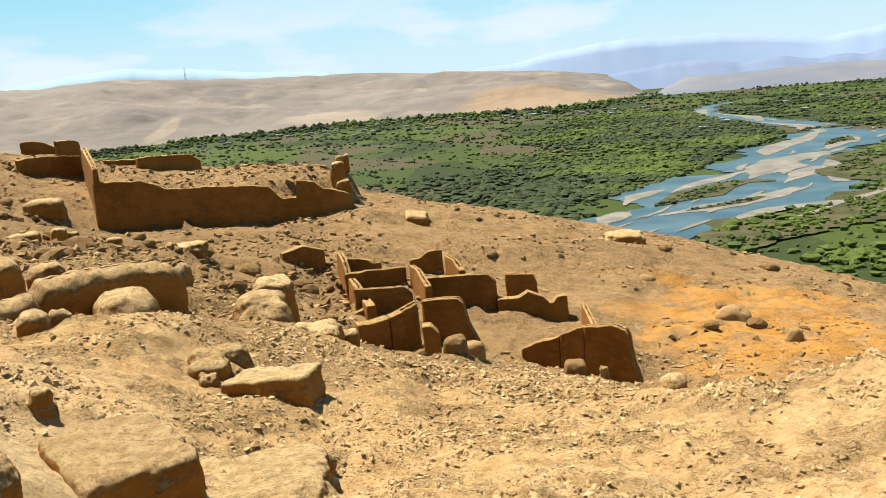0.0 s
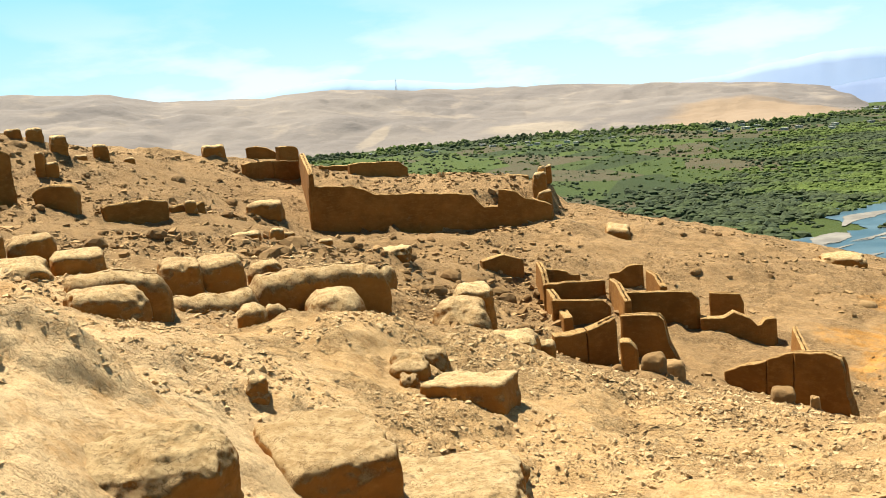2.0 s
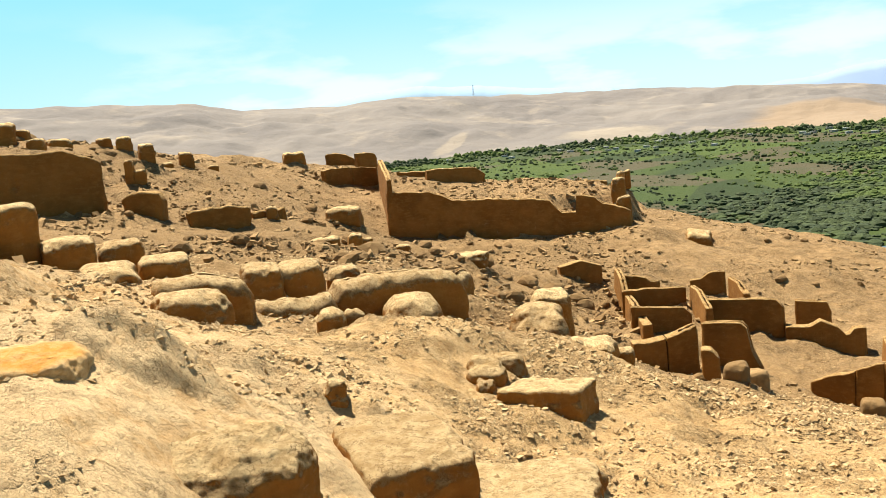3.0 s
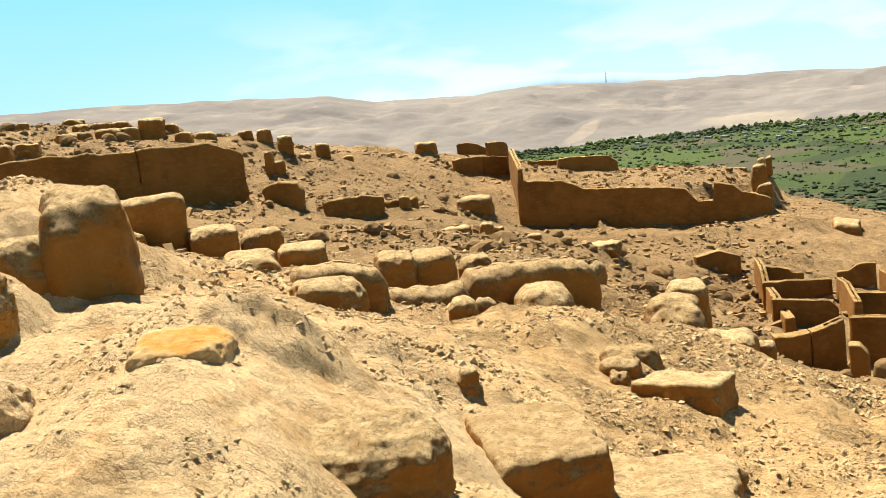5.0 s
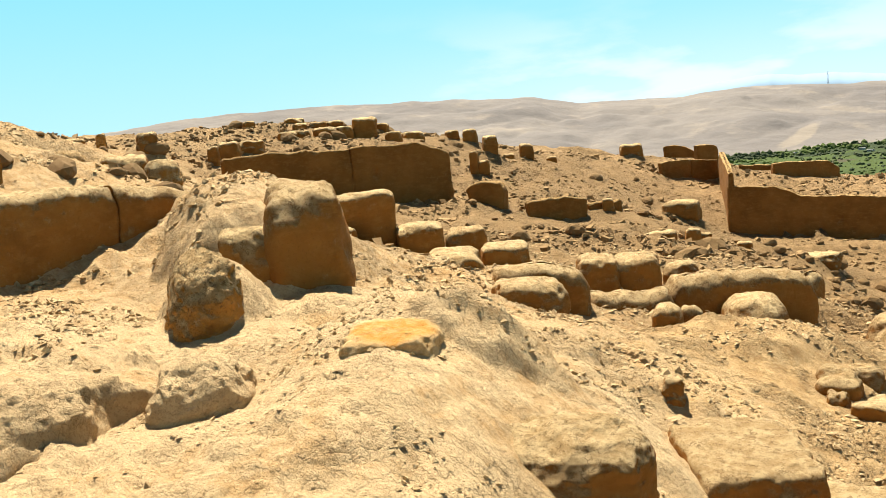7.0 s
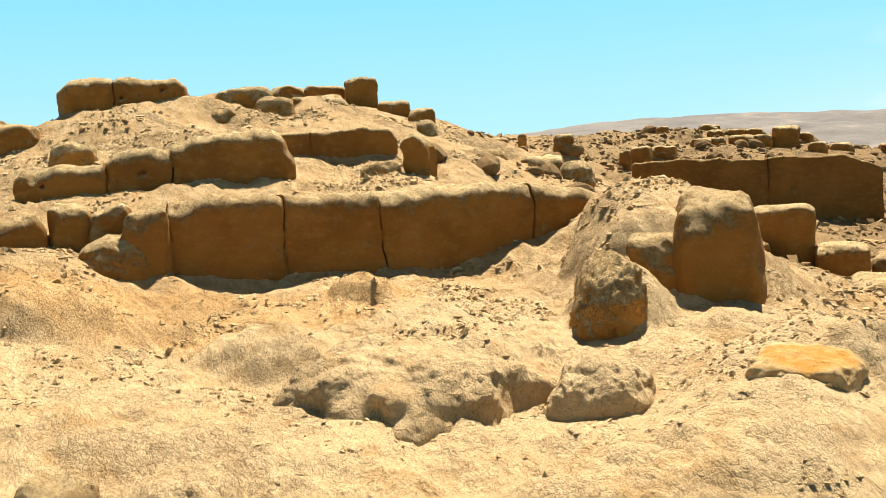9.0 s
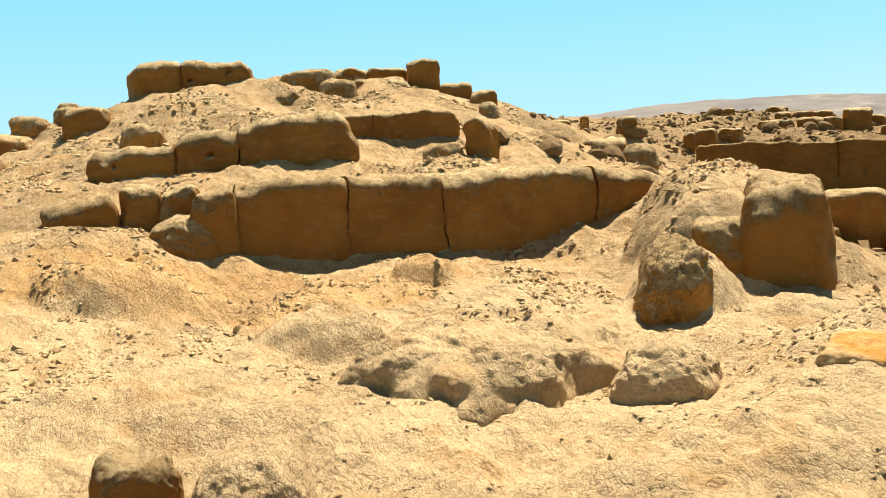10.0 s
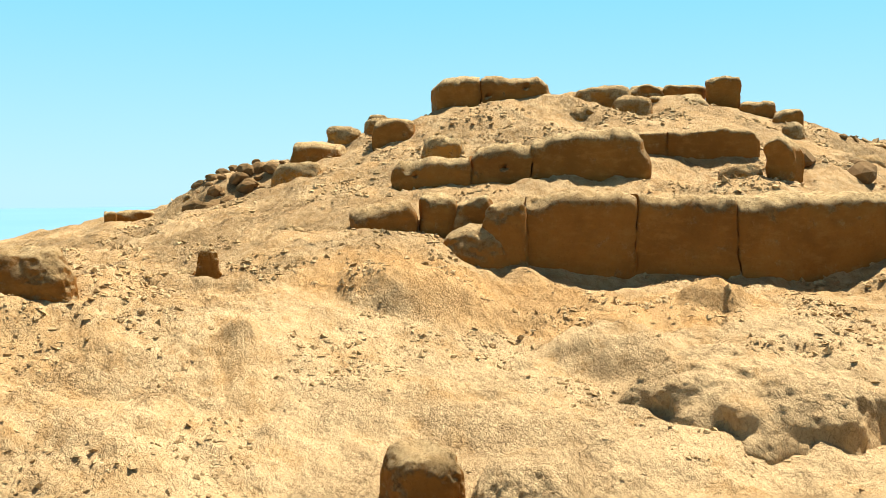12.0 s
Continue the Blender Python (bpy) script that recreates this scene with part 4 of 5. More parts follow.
boulder(-3.66, 18.52, -2.88, 1.09, 1.42, 0.61, 11, 0, 3.5)
boulder(-2.68, 18.82, -3.47, 1.1, 1.21, 0.39, 9, 0, 4)
boulder(0.22, 21.35, -4.72, 0.6, 0.6, 0.36, -0, 0, 4)
boulder(-2.11, 19.67, -3.92, 0.49, 0.49, 0.41, 7, 0, 4)
boulder(0.7, 22.33, -5.16, 0.56, 0.56, 0.38, -1, 0, 4)
boulder(-6.78, 15, -1.86, 0.54, 0.54, 0.37, 25, 0, 3.5)
mud_block(-1.02, 43.7, -5.1, 1.17, 1.41, 0.7, 2, 8, 5)
boulder(10.7, 27.34, -7.19, 0.52, 0.52, 0.43, -21, 0, 3)
mud_block(8.87, 43.83, -6.69, 1.96, 1.37, 0.38, -11, 0, 4)
boulder(8.06, 35.54, -6.9, 0.74, 0.74, 0.3, -13, 0, 3)
boulder(7.32, 29.42, -7.07, 0.45, 0.45, 0.31, -14, 0, 3)
boulder(9.74, 30.06, -7, 1.08, 1.08, 0.35, -18, 0, 3)
boulder(4.72, 18.6, -5.1, 0.61, 0.61, 0.27, -14, 0, 3)
boulder(3.91, 22.38, -6.02, 0.25, 0.25, 0.3, -10, 0, 4)
boulder(3.1, 21.62, -5.65, 0.54, 0.54, 0.33, -8, 0, 4)
boulder(-24.32, 6.94, 3.69, 1.48, 1.48, 0.67, 74, 0, 5)
boulder(-23.42, 7.42, 3.51, 1, 1, 0.57, 72, 0, 4)
mud_block(-24.25, 8.92, 3.72, 1.6, 1.6, 0.43, 70, 0, 6)
mud_block(-26.14, 8.84, 4.32, 1.07, 1.07, 0.32, 71, 0, 5)
mud_block(-25.87, 9.81, 4.22, 1.24, 1.24, 0.37, 69, 0, 6)
mud_block(-24.5, 10.39, 3.65, 1.01, 1.11, 1.03, 67, 0, 8)
mud_block(-23.58, 10.96, 3.52, 0.87, 0.87, 0.49, 65, 0, 5)
mud_block(-22.76, 11.39, 3.24, 0.76, 0.76, 0.45, 63, 0, 5)
boulder(-21.26, 10.77, 2.92, 0.52, 0.52, 0.34, 63, 0, 3)
boulder(-22.69, 5.9, 3.53, 0.7, 0.7, 0.19, 75, 0, 3)
boulder(-15.35, 1.49, 1, 0.65, 0.65, 0.61, 84, 0, 4)
boulder(-15.09, 2.06, 0.81, 0.66, 0.66, 0.76, 82, 0, 4)
boulder(-14.64, 2, 0.62, 0.99, 0.99, 0.53, 82, 0, 3.2)
boulder(-14.54, 2.49, 0.45, 0.71, 0.71, 1.08, 80, 0, 4.5)
mud_block(-4.32, 43.56, -3.72, 0.69, 0.69, 1.14, 6, 0, 7)
mud_block(-4.85, 47.15, -3.08, 0.74, 0.74, 1.17, 6, 0, 7)
boulder(-4.78, 47.51, -2.09, 0.4, 0.4, 0.37, 6, 0, 4)
mud_block(-23.05, 1.29, 2.95, 1.01, 1.01, 0.48, 87, 0, 5)
boulder(-19.4, 2.09, 2.45, 0.84, 0.84, 0.37, 84, 0, 4)
boulder(-17.06, 7.57, 1.72, 0.78, 0.78, 0.47, 66, 0, 3.5)
mud_block(-26.19, 15.73, 2.55, 1, 1, 0.43, 59, 0, 7)
boulder(-25.43, 16.35, 2.51, 0.31, 0.31, 0.58, 57, 0, 8)
mud_block(-25.62, 18.17, 2.61, 0.7, 0.7, 0.48, 54, 0, 5)
boulder(-21.14, 12.57, 1.98, 1.09, 1.09, 0.45, 59, 0, 4)
mud_block(-19.58, 13.16, 1.78, 1.1, 1.1, 0.44, 56, 0, 5)
boulder(-18.58, 13.46, 1.66, 0.8, 0.8, 0.35, 54, 0, 3.5)
boulder(-12.64, -1.93, 0.5, 0.34, 0.2, 0.44, 98, 8, 2.8)
boulder(-12.76, -2.23, 0.49, 0.28, 0.28, 0.15, 99, 0, 4)
boulder(-10.22, -3.51, 0.63, 1.01, 1.01, 0.53, 108, 0, 4.5)
boulder(-6.98, 0.42, -0.6, 0.56, 0.56, 0.42, 104, 0, 4)
mud_block(-26.53, -6.42, 0.84, 0.35, 0.35, 0.28, 103, 0, 6)
mud_block(-27.24, -5.9, 0.85, 1.06, 0.53, 0.29, 102, 0, 4)
mud_block(-25.22, -0.59, 2.5, 1.39, 1.39, 0.44, 91, 0, 5)
boulder(-23.09, -1.12, 1.72, 1.14, 1.14, 0.61, 92, 0, 5)
boulder(-26.02, 0.06, 3.05, 0.96, 0.96, 0.37, 89, 0, 4)
boulder(-26.59, 1.24, 3.08, 1.19, 1.19, 0.6, 87, 0, 5)
boulder(-27.16, 1.07, 3.6, 0.65, 0.65, 0.24, 87, 0, 4)
boulder(-20.2, 0.12, 1.78, 0.24, 0.24, 0.15, 89, 0, 6)
boulder(-16.25, -0.92, 0.98, 0.38, 0.38, 0.12, 93, 0, 4)
boulder(-24.91, -4.05, 1.33, 0.24, 0.24, 0.24, 99, 0, 4)
mud_block(-29.64, 33.2, 2.49, 1.23, 1.11, 0.86, 35, 0, 6)
mud_block(-29.94, 32.07, 2.53, 0.91, 0.82, 0.5, 38, 0, 6)
mud_block(-30.3, 31.12, 2.56, 1.08, 0.97, 0.44, 45, 0, 6)
mud_block(-30.54, 29.97, 2.5, 0.73, 0.66, 0.5, 49, 0, 6)
mud_block(-30.76, 29.14, 2.57, 0.93, 0.84, 0.38, 54, 0, 6)
mud_block(-32.03, 31.27, 3.11, 0.67, 0.6, 0.28, 37, 0, 6)
mud_block(-31.83, 32.31, 3.04, 0.88, 0.79, 0.33, 50, 0, 6)
mud_block(-31.65, 33.19, 2.98, 0.9, 0.81, 0.41, 49, 0, 6)
mud_block(-33.35, 32.23, 3.44, 0.93, 0.84, 0.26, 45, 0, 6)
mud_block(-33.23, 29.16, 3.37, 0.54, 0.49, 0.27, 60, 0, 6)
mud_block(-28.25, 33.5, 2.15, 0.79, 0.71, 0.43, 33, 0, 6)
mud_block(-28.55, 35.33, 2.17, 1.03, 0.93, 0.29, 46, 0, 6)
mud_block(-29.56, 34.29, 2.58, 0.66, 0.6, 0.42, 28, 0, 6)
mud_block(-28.64, 23.93, 2.18, 0.82, 0.74, 0.45, 41, 0, 6)
mud_block(-28.1, 22.74, 1.91, 0.39, 0.35, 0.55, 36, 0, 6)
mud_block(-29.6, 26.01, 2.4, 1, 0.9, 0.26, 48, 0, 6)
mud_block(-22.03, 31.16, 0.38, 0.36, 0.32, 0.91, 22, 0, 6)
mud_block(-21.76, 31.42, 0.2, 0.5, 0.45, 0.68, 30, 0, 6)
mud_block(-24.34, 35.79, 1.36, 0.66, 0.6, 0.61, 41, 0, 6)
mud_block(-28.11, 38.01, 2, 0.66, 0.59, 0.36, 48, 0, 6)
mud_block(-26.8, 37.75, 1.88, 0.71, 0.63, 0.44, 30, 0, 6)
mud_block(-25.27, 38.75, 0.46, 0.61, 0.55, 0.5, 36, 0, 6)
mud_block(-25.06, 40.1, 0.62, 0.68, 0.61, 0.71, 35, 0, 6)
mud_block(-25.53, 43.3, 0.11, 0.6, 0.54, 0.36, 26, 0, 6)
mud_block(-14.25, 33.67, -1.8, 1.32, 1.19, 0.51, 13, 0, 6)
mud_block(-12.32, 27.24, -2.19, 0.93, 0.83, 0.51, 14, 0, 6)
mud_block(-11.52, 27.94, -2.28, 0.48, 0.43, 0.56, 32, 0, 6)
mud_block(-11.35, 28.55, -2.23, 0.49, 0.44, 0.34, 21, 0, 6)
mud_block(-10.41, 29.44, -2.64, 0.49, 0.44, 0.27, 17, 0, 6)
mud_block(-8.26, 30.32, -3.01, 0.96, 0.87, 0.13, 2, 0, 6)
mud_block(-25.35, 52.76, 0.04, 1.27, 1.14, 0.56, 31, 0, 6)
mud_block(-4.67, 49.02, -2.32, 0.47, 0.43, 0.56, 3, 0, 6)
mud_block(-15.69, 30.38, -1.25, 0.42, 0.38, 0.42, 32, 0, 6)

# ---- banks of earth ----
bank(-4.6, 5.54, -0.19, 1.2)
bank(-4.18, 6.72, -0.71, 0.8)
bank(-4.4, 4.47, -0.3, 0.9)
bank(-6.23, 7.31, 0.14, 0.6)
bank(-7.0, 5.2, -0.45, 0.8)
bank(-11.62, 4.09, 0.22, 1)
bank(-10.24, -1.21, 0.3, 0.8)
bank(-10.78, -3.54, 1.06, 0.9)
bank(-21.98, 5.37, 3.33, 2)
bank(-24.5, 9.05, 4.17, 1.8)
bank(-17.43, 6.81, 1.99, 0.9)
bank(-4.86, 14.76, -1.44, 1.2)
bank(-3.78, 17.14, -2.36, 1.2)
bank(5.53, 12.13, -2.65, 1.6)

mound(-10.9, 50.0, -2.2, 5.2, 5.9, 2, 0.7, 5.0)
mound(-12.0, 10.2, 1.5, 2.8, 1.25, 140, 0.8, 2.8)
mound(-9.75, 7.65, 0.66, 1.0, 0.62, 142, 0.5, 2.0)
mound(-10.1, 8.0, 0.42, 0.9, 0.6, 141, 0.45, 2.2)
mound(-5.6, 7.2, 0.25, 0.7, 0.62, 35, 0.40, 2.0)
mound(-12.2, 4.98, 0.36, 0.42, 0.3, 70, 0.2, 2.4)
mound(-25.9, -1.9, 2.42, 2.4, 2.0, 90, 0.9, 2.0)
mound(-9.85, -1.2, 0.3, 0.45, 0.36, 6, 0.3, 2.8)
mound(-8.9, -1.75, 0.02, 0.5, 0.2, 20, 0.2, 3.0)
bank(-6.0, 4.6, -0.5, 0.5)
mound(-8.9, 4.4, 0.02, 1.4, 1.1, 104, 0.3, 3.0, 0.14)
mound(-10.6, 3.0, 0.16, 0.8, 0.5, 70, 0.2, 2.0)
mound(-11.9, 0.5, 0.72, 0.9, 0.6, 92, 0.25, 2.0)

build_ground()

# ---- the valley ----
FLOOR = -100.0


def build_valley():
    az = np.radians(np.arange(-180, 180, 1.0))
    rr = 235 * 1.035 ** np.arange(0, 90)
    rr = rr[rr < 4900]
    rr = np.append(rr, 4930)
    a, r = np.meshgrid(az, rr, indexing="ij")
    x, y = -np.sin(a) * r, np.cos(a) * r
    z = FLOOR + 0.2 * fbm(x / 160, y / 160, 0.0, 3)
    me = mesh_from("valley_floor", np.stack([x, y, z], -1).reshape(-1, 3), grid_faces(len(az), len(rr), True), VALLEY)
    tagged(new("valley_floor", me), "flat green river valley of small irrigated fields", "ground", kind="structure")
    # the sea beyond the last slope
    az = np.radians(np.arange(62, 200, 1.0))
    a, r = np.meshgrid(az, np.array([500, 900, 1600, 2600, 3800, 4940.0]), indexing="ij")
    x, y = -np.sin(a) * r, np.cos(a) * r
    me = mesh_from("sea", np.stack([x, y, x * 0 + FLOOR + 4], -1).reshape(-1, 3), grid_faces(len(az), 6), SEA)
    tagged(new("sea", me), "sea at the horizon, coloured pale blue for haze", "sea", kind="structure")


# sea colour brought close to the sky, so haze is in the paint
SEA = make_plain("haze_tinted_sea", (0.12, 0.27, 0.385), (0.135, 0.285, 0.40), 0.001, 0.5)
build_valley()


def ridge(az):
    """How high the desert ridge stands over the eye, in degrees, by bearing."""
    return np.interp(az, [-15, -13.7, -12.1, -8.4, -3.3, 5.3, 10.8, 18.4, 22.5, 28.5, 31.2, 37, 45, 51, 58, 66, 80],
                     [-2.4, -2.1, -0.85, -0.2, 0.25, 0.85, 1.05, 1.65, 1.5, 1.72, 2.35, 2.7, 3.1, 3.08, 2.55, 1.2, -2.4])


def build_hills():
    az = np.arange(-16, 82, 0.16)
    t = np.linspace(0, 1.25, 90)
    a, q = np.meshgrid(az, t, indexing="ij")
    lie = np.interp(az, [-16, -8, 4, 12, 20, 82], [2850, 2380, 2620, 2560, 2350, 2200])[:, None]
    r = lie + q * 1050
    x, y = -np.sin(np.radians(a)) * r, np.cos(np.radians(a)) * r
    top = (1.75 + (lie + 1050) * np.tan(np.radians(ridge(az) + 0.05 * fbm(az / 1.5, 0.0, 0.0, 4)))[:, None]) - FLOOR
    rise = np.where(q < 1, q ** 1.25 * (1.6 - 0.6 * q), 1 - (q - 1) * 1.5)
    valley = np.abs(fbm(x / 330, y / 330, 1.7, 4))
    z = FLOOR - 3 + top * rise - 26 * (0.45 - valley) * np.clip(q * 4, 0, 1) * np.clip((1 - q) * 4, 0.06, 1) * np.clip(top / 60, 0, 1)
    me = mesh_from("desert_hills", np.stack([x, y, z], -1).reshape(-1, 3), grid_faces(len(az), len(t)), HILLS)
    tagged(new("desert_hills", me), "bare grey-tan desert hills beyond the valley", "hills", kind="structure")


build_hills()


def far_range(name, label, mat, dist, bearings, heights, rough):
    """A far mountain range: a long ridge with two slopes."""
    az = np.linspace(bearings[0], bearings[-1], 260)
    el = np.interp(az, bearings, heights) + rough * fbm(az / 3.1, dist / 100, 0.0, 5)
    t = np.array([0, 0.25, 0.5, 0.75, 1.0, 1.3])
    a, q = np.meshgrid(az, t, indexing="ij")
    r = dist + q * 260
    x, y = -np.sin(np.radians(a)) * r, np.cos(np.radians(a)) * r
    top = 1.75 + (dist + 260) * np.tan(np.radians(el))[:, None] - FLOOR
    z = FLOOR - 2 + np.maximum(top, 2) * np.where(q <= 1, q, 1 - (q - 1) * 2) + 6 * fbm(x / 90, y / 90, 2.2, 3) * np.where(q < 1, q, 0)
    me = mesh_from(name, np.stack([x, y, z], -1).reshape(-1, 3), grid_faces(len(az), len(t)), mat)
    tagged(new(name, me), label, "mountains", kind="structure")


# backdrop ranges, their blue and lilac tints standing in for air haze
far_range("backdrop_range", "mountains far up the valley, coloured pale blue for haze", FAR_BLUE, 4500,
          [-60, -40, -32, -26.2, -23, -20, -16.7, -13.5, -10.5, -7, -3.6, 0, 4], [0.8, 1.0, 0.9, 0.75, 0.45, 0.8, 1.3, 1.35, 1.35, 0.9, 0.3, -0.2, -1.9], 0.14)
far_range("backdrop_range", "mountain crest behind the desert hills, coloured faint blue for haze", FAR_PALE, 4520,
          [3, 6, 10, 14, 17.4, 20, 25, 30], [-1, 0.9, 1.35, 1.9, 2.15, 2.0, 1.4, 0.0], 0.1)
far_range("backdrop_range", "ridge behind the end of the desert hills, coloured lilac for haze", FAR_LILAC, 3300,
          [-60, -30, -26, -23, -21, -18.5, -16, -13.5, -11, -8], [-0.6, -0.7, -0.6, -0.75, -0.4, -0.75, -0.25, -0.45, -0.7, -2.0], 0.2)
far_range("backdrop_foothills", "tan foothills at the end of the valley, greyed blue for haze", FAR_TAN, 2650,
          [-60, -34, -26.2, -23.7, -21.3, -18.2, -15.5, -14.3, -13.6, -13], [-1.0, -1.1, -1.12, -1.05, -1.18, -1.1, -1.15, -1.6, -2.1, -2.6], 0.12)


def ribbon(name, label, category, mat, line, widths, z):
    """A winding strip laid along a line of the plan."""
    line = np.array(line, float)
    s = np.concatenate([[0], np.cumsum(np.hypot(*np.diff(line, axis=0).T))])
    n = int(s[-1] / 2.5) + 3
    w = np.linspace(0, s[-1], n)
    idx = np.interp(w, s, np.arange(len(s)))
    px = sum(line[i, 0] * k for i, k in spline(idx, len(line)))
    py = sum(line[i, 1] * k for i, k in spline(idx, len(line)))
    wd = np.interp(idx, np.arange(len(widths)), widths) / 2
    t = np.stack([np.gradient(px), np.gradient(py)], -1)
    t /= np.linalg.norm(t, axis=1)[:, None]
    nx, ny = -t[:, 1], t[:, 0]
    cols = []
    for c in (-1, -0.5, 0, 0.5, 1):
        e = wd * c * (1 + 0.5 * fbm(w / 60 + 9.0 * (c > 0), z * 31 + c, 0.0, 5, 0.6)) if abs(c) == 1 else wd * c * 0.5
        cols.append(np.stack([px + nx * e, py + ny * e, np.full(n, FLOOR + z)], -1))
    v = np.stack(cols, 1).reshape(-1, 3)
    return tagged(new(name, mesh_from(name, v, grid_faces(n, 5), mat)), label, category, kind="structure")


MAIN = [(84, 470), (108, 545), (150, 590), (205, 655), (292, 772), (352, 893), (455, 1020), (484, 1181), (478, 1366), (478, 1580), (520, 1762), (620, 1900)]
MAIN_WIDE = [72, 84, 98, 150, 128, 116, 110, 62, 46, 40, 36, 30]
SIDE = [(420, 960), (500, 1010), (620, 1110), (760, 1240)]
ribbon("river", "broad braided blue-green river between gravel bars", "river", WATER, MAIN, MAIN_WIDE, 0.8)
ribbon("river", "shallow blue-green side channel of the river", "river", WATER, SIDE, [40, 56, 46, 40], 0.85)


def build_bars():
    """Gravel bars: the broad ones by the bends, then many slim ones along the current."""
    rs = np.random.RandomState(31)

    def bar(line, widths, z):
        ribbon("gravel_bar", "pale grey gravel bar lying in the shallow river", "gravel bar", GRAVEL, line, widths, z)

    bar([(98, 566), (112, 596), (126, 622)], [6, 26, 8], 1.0)
    bar([(132, 650), (150, 688), (176, 712)], [5, 20, 5], 1.0)
    bar([(176, 690), (196, 716), (236, 752), (268, 782)], [4, 16, 15, 4], 1.01)
    bar([(142, 594), (182, 606), (228, 630), (262, 664)], [5, 22, 20, 5], 1.02)
    bar([(250, 730), (290, 785), (330, 832), (372, 872)], [6, 42, 46, 8], 1.0)
    bar([(262, 690), (296, 735), (322, 772)], [4, 24, 6], 1.01)
    bar([(298, 672), (330, 745), (372, 836)], [12, 22, 14], 1.03)
    bar([(180, 556), (214, 577), (262, 586)], [6, 16, 8], 1.03)
    bar([(318, 880), (350, 940), (420, 1030), (452, 1082)], [6, 26, 22, 5], 1.02)
    bar([(380, 890), (420, 940), (452, 980)], [4, 26, 5], 1.04)
    bar([(455, 1070), (470, 1180), (462, 1300)], [8, 20, 10], 1.05)
    bar([(470, 1320), (490, 1420), (486, 1540)], [6, 22, 8], 1.05)
    bar([(462, 1560), (480, 1660), (520, 1740)], [10, 26, 10], 1.05)
    line = MAIN[1:]
    for q in range(46):
        i = rs.randint(0, len(line) - 2)
        p, e = np.array(line[i], float), np.array(line[i + 1], float)
        way = (e - p) / np.linalg.norm(e - p)
        side = np.array([-way[1], way[0]])
        mid = p + (e - p) * rs.rand() + side * rs.uniform(-0.42, 0.42) * MAIN_WIDE[i + 1]
        long_ = rs.uniform(7, 30)
        bar([tuple(mid - way * long_), tuple(mid + side * rs.uniform(-5, 5)), tuple(mid + way * long_)], [0.6, rs.uniform(2.5, 9), 0.6], 1.06 + 0.003 * q)


build_bars()
ISLANDS = [([(154, 634), (190, 672), (232, 716), (262, 706)], [10, 26, 24, 6]), ([(164, 602), (196, 614), (226, 634)], [3, 10, 3]),
           ([(318, 668), (352, 735), (392, 815), (430, 840)], [34, 66, 60, 30]), ([(395, 925), (425, 962), (448, 990)], [4, 18, 4]), ([(440, 1110), (480, 1130), (520, 1120)], [6, 24, 8])]
for line_, wide_ in ISLANDS:
    ribbon("river_island", "low island of green scrub and dry grass in the river", "island", GRASS, line_, wide_, 1.25)
ribbon("river_bank", "scrubby olive flood bank of dry grass beside the river", "river bank", GRASS, [(150, 470), (205, 530), (262, 560), (340, 600), (430, 690)], [36, 66, 60, 90, 120], 0.95)
ribbon("side_channel", "muddy grey backwater behind the flood bank", "river", GRAVEL, [(215, 545), (262, 585), (330, 640), (400, 720)], [4, 9, 12, 8], 1.1)


def ico():
    bm = bmesh.new()
    bmesh.ops.create_icosphere(bm, subdivisions=1, radius=1.0)
    v = np.array([q.co[:] for q in bm.verts])
    f = np.array([[w.index for w in q.verts] for q in bm.faces])
    bm.free()
    return v, f


def ico2():
    bm = bmesh.new()
    bmesh.ops.create_icosphere(bm, subdivisions=2, radius=1.0)
    v = np.array([q.co[:] for q in bm.verts])
    f = np.array([[w.index for w in q.verts] for q in bm.faces])
    bm.free()
    return v, f


def strew(name, label, category, mat, xs, ys, zs, sizes, flat, rough, seed, template=None, smooth=True, tilt=0.0, slope=None):
    """Many small lumps in one mesh."""
    rs = np.random.RandomState(seed)
    v, f = template or ico()
    n, m = len(xs), len(v)
    turn = rs.rand(n) * 6.283
    form = 1 + rough * (rs.rand(n, m) - 0.5) * 2
    st = np.stack([0.75 + 0.5 * rs.rand(n), 0.75 + 0.5 * rs.rand(n), flat * (0.7 + 0.6 * rs.rand(n))], -1)
    p = v[None] * form[..., None] * st[:, None, :] * np.asarray(sizes)[:, None, None]
    if tilt:
        lean = (rs.randn(n) * tilt)[:, None]
        p = np.stack([p[..., 0] * np.cos(lean) - p[..., 2] * np.sin(lean), p[..., 1], p[..., 0] * np.sin(lean) + p[..., 2] * np.cos(lean)], -1)
    c, s = np.cos(turn)[:, None], np.sin(turn)[:, None]
    x = p[..., 0] * c - p[..., 1] * s + np.asarray(xs)[:, None]
    y = p[..., 0] * s + p[..., 1] * c + np.asarray(ys)[:, None]
    z = p[..., 2] + np.asarray(zs)[:, None]
    if slope is not None:
        z = z + (x - np.asarray(xs)[:, None]) * slope[0][:, None] + (y - np.asarray(ys)[:, None]) * slope[1][:, None]
    faces = (f[None] + (np.arange(n) * m)[:, None, None]).reshape(-1, 3)
    me = mesh_from(name, np.stack([x, y, z], -1).reshape(-1, 3), faces, mat, smooth)
    return tagged(new(name, me), label, category, kind="stuff")


def polar(rs, n, b0, b1, r0, r1, power=1.0):
    a = np.radians(b0 + (b1 - b0) * rs.rand(n))
    r = (r0 ** power + (r1 ** power - r0 ** power) * rs.rand(n)) ** (1 / power)
    return -np.sin(a) * r, np.cos(a) * r


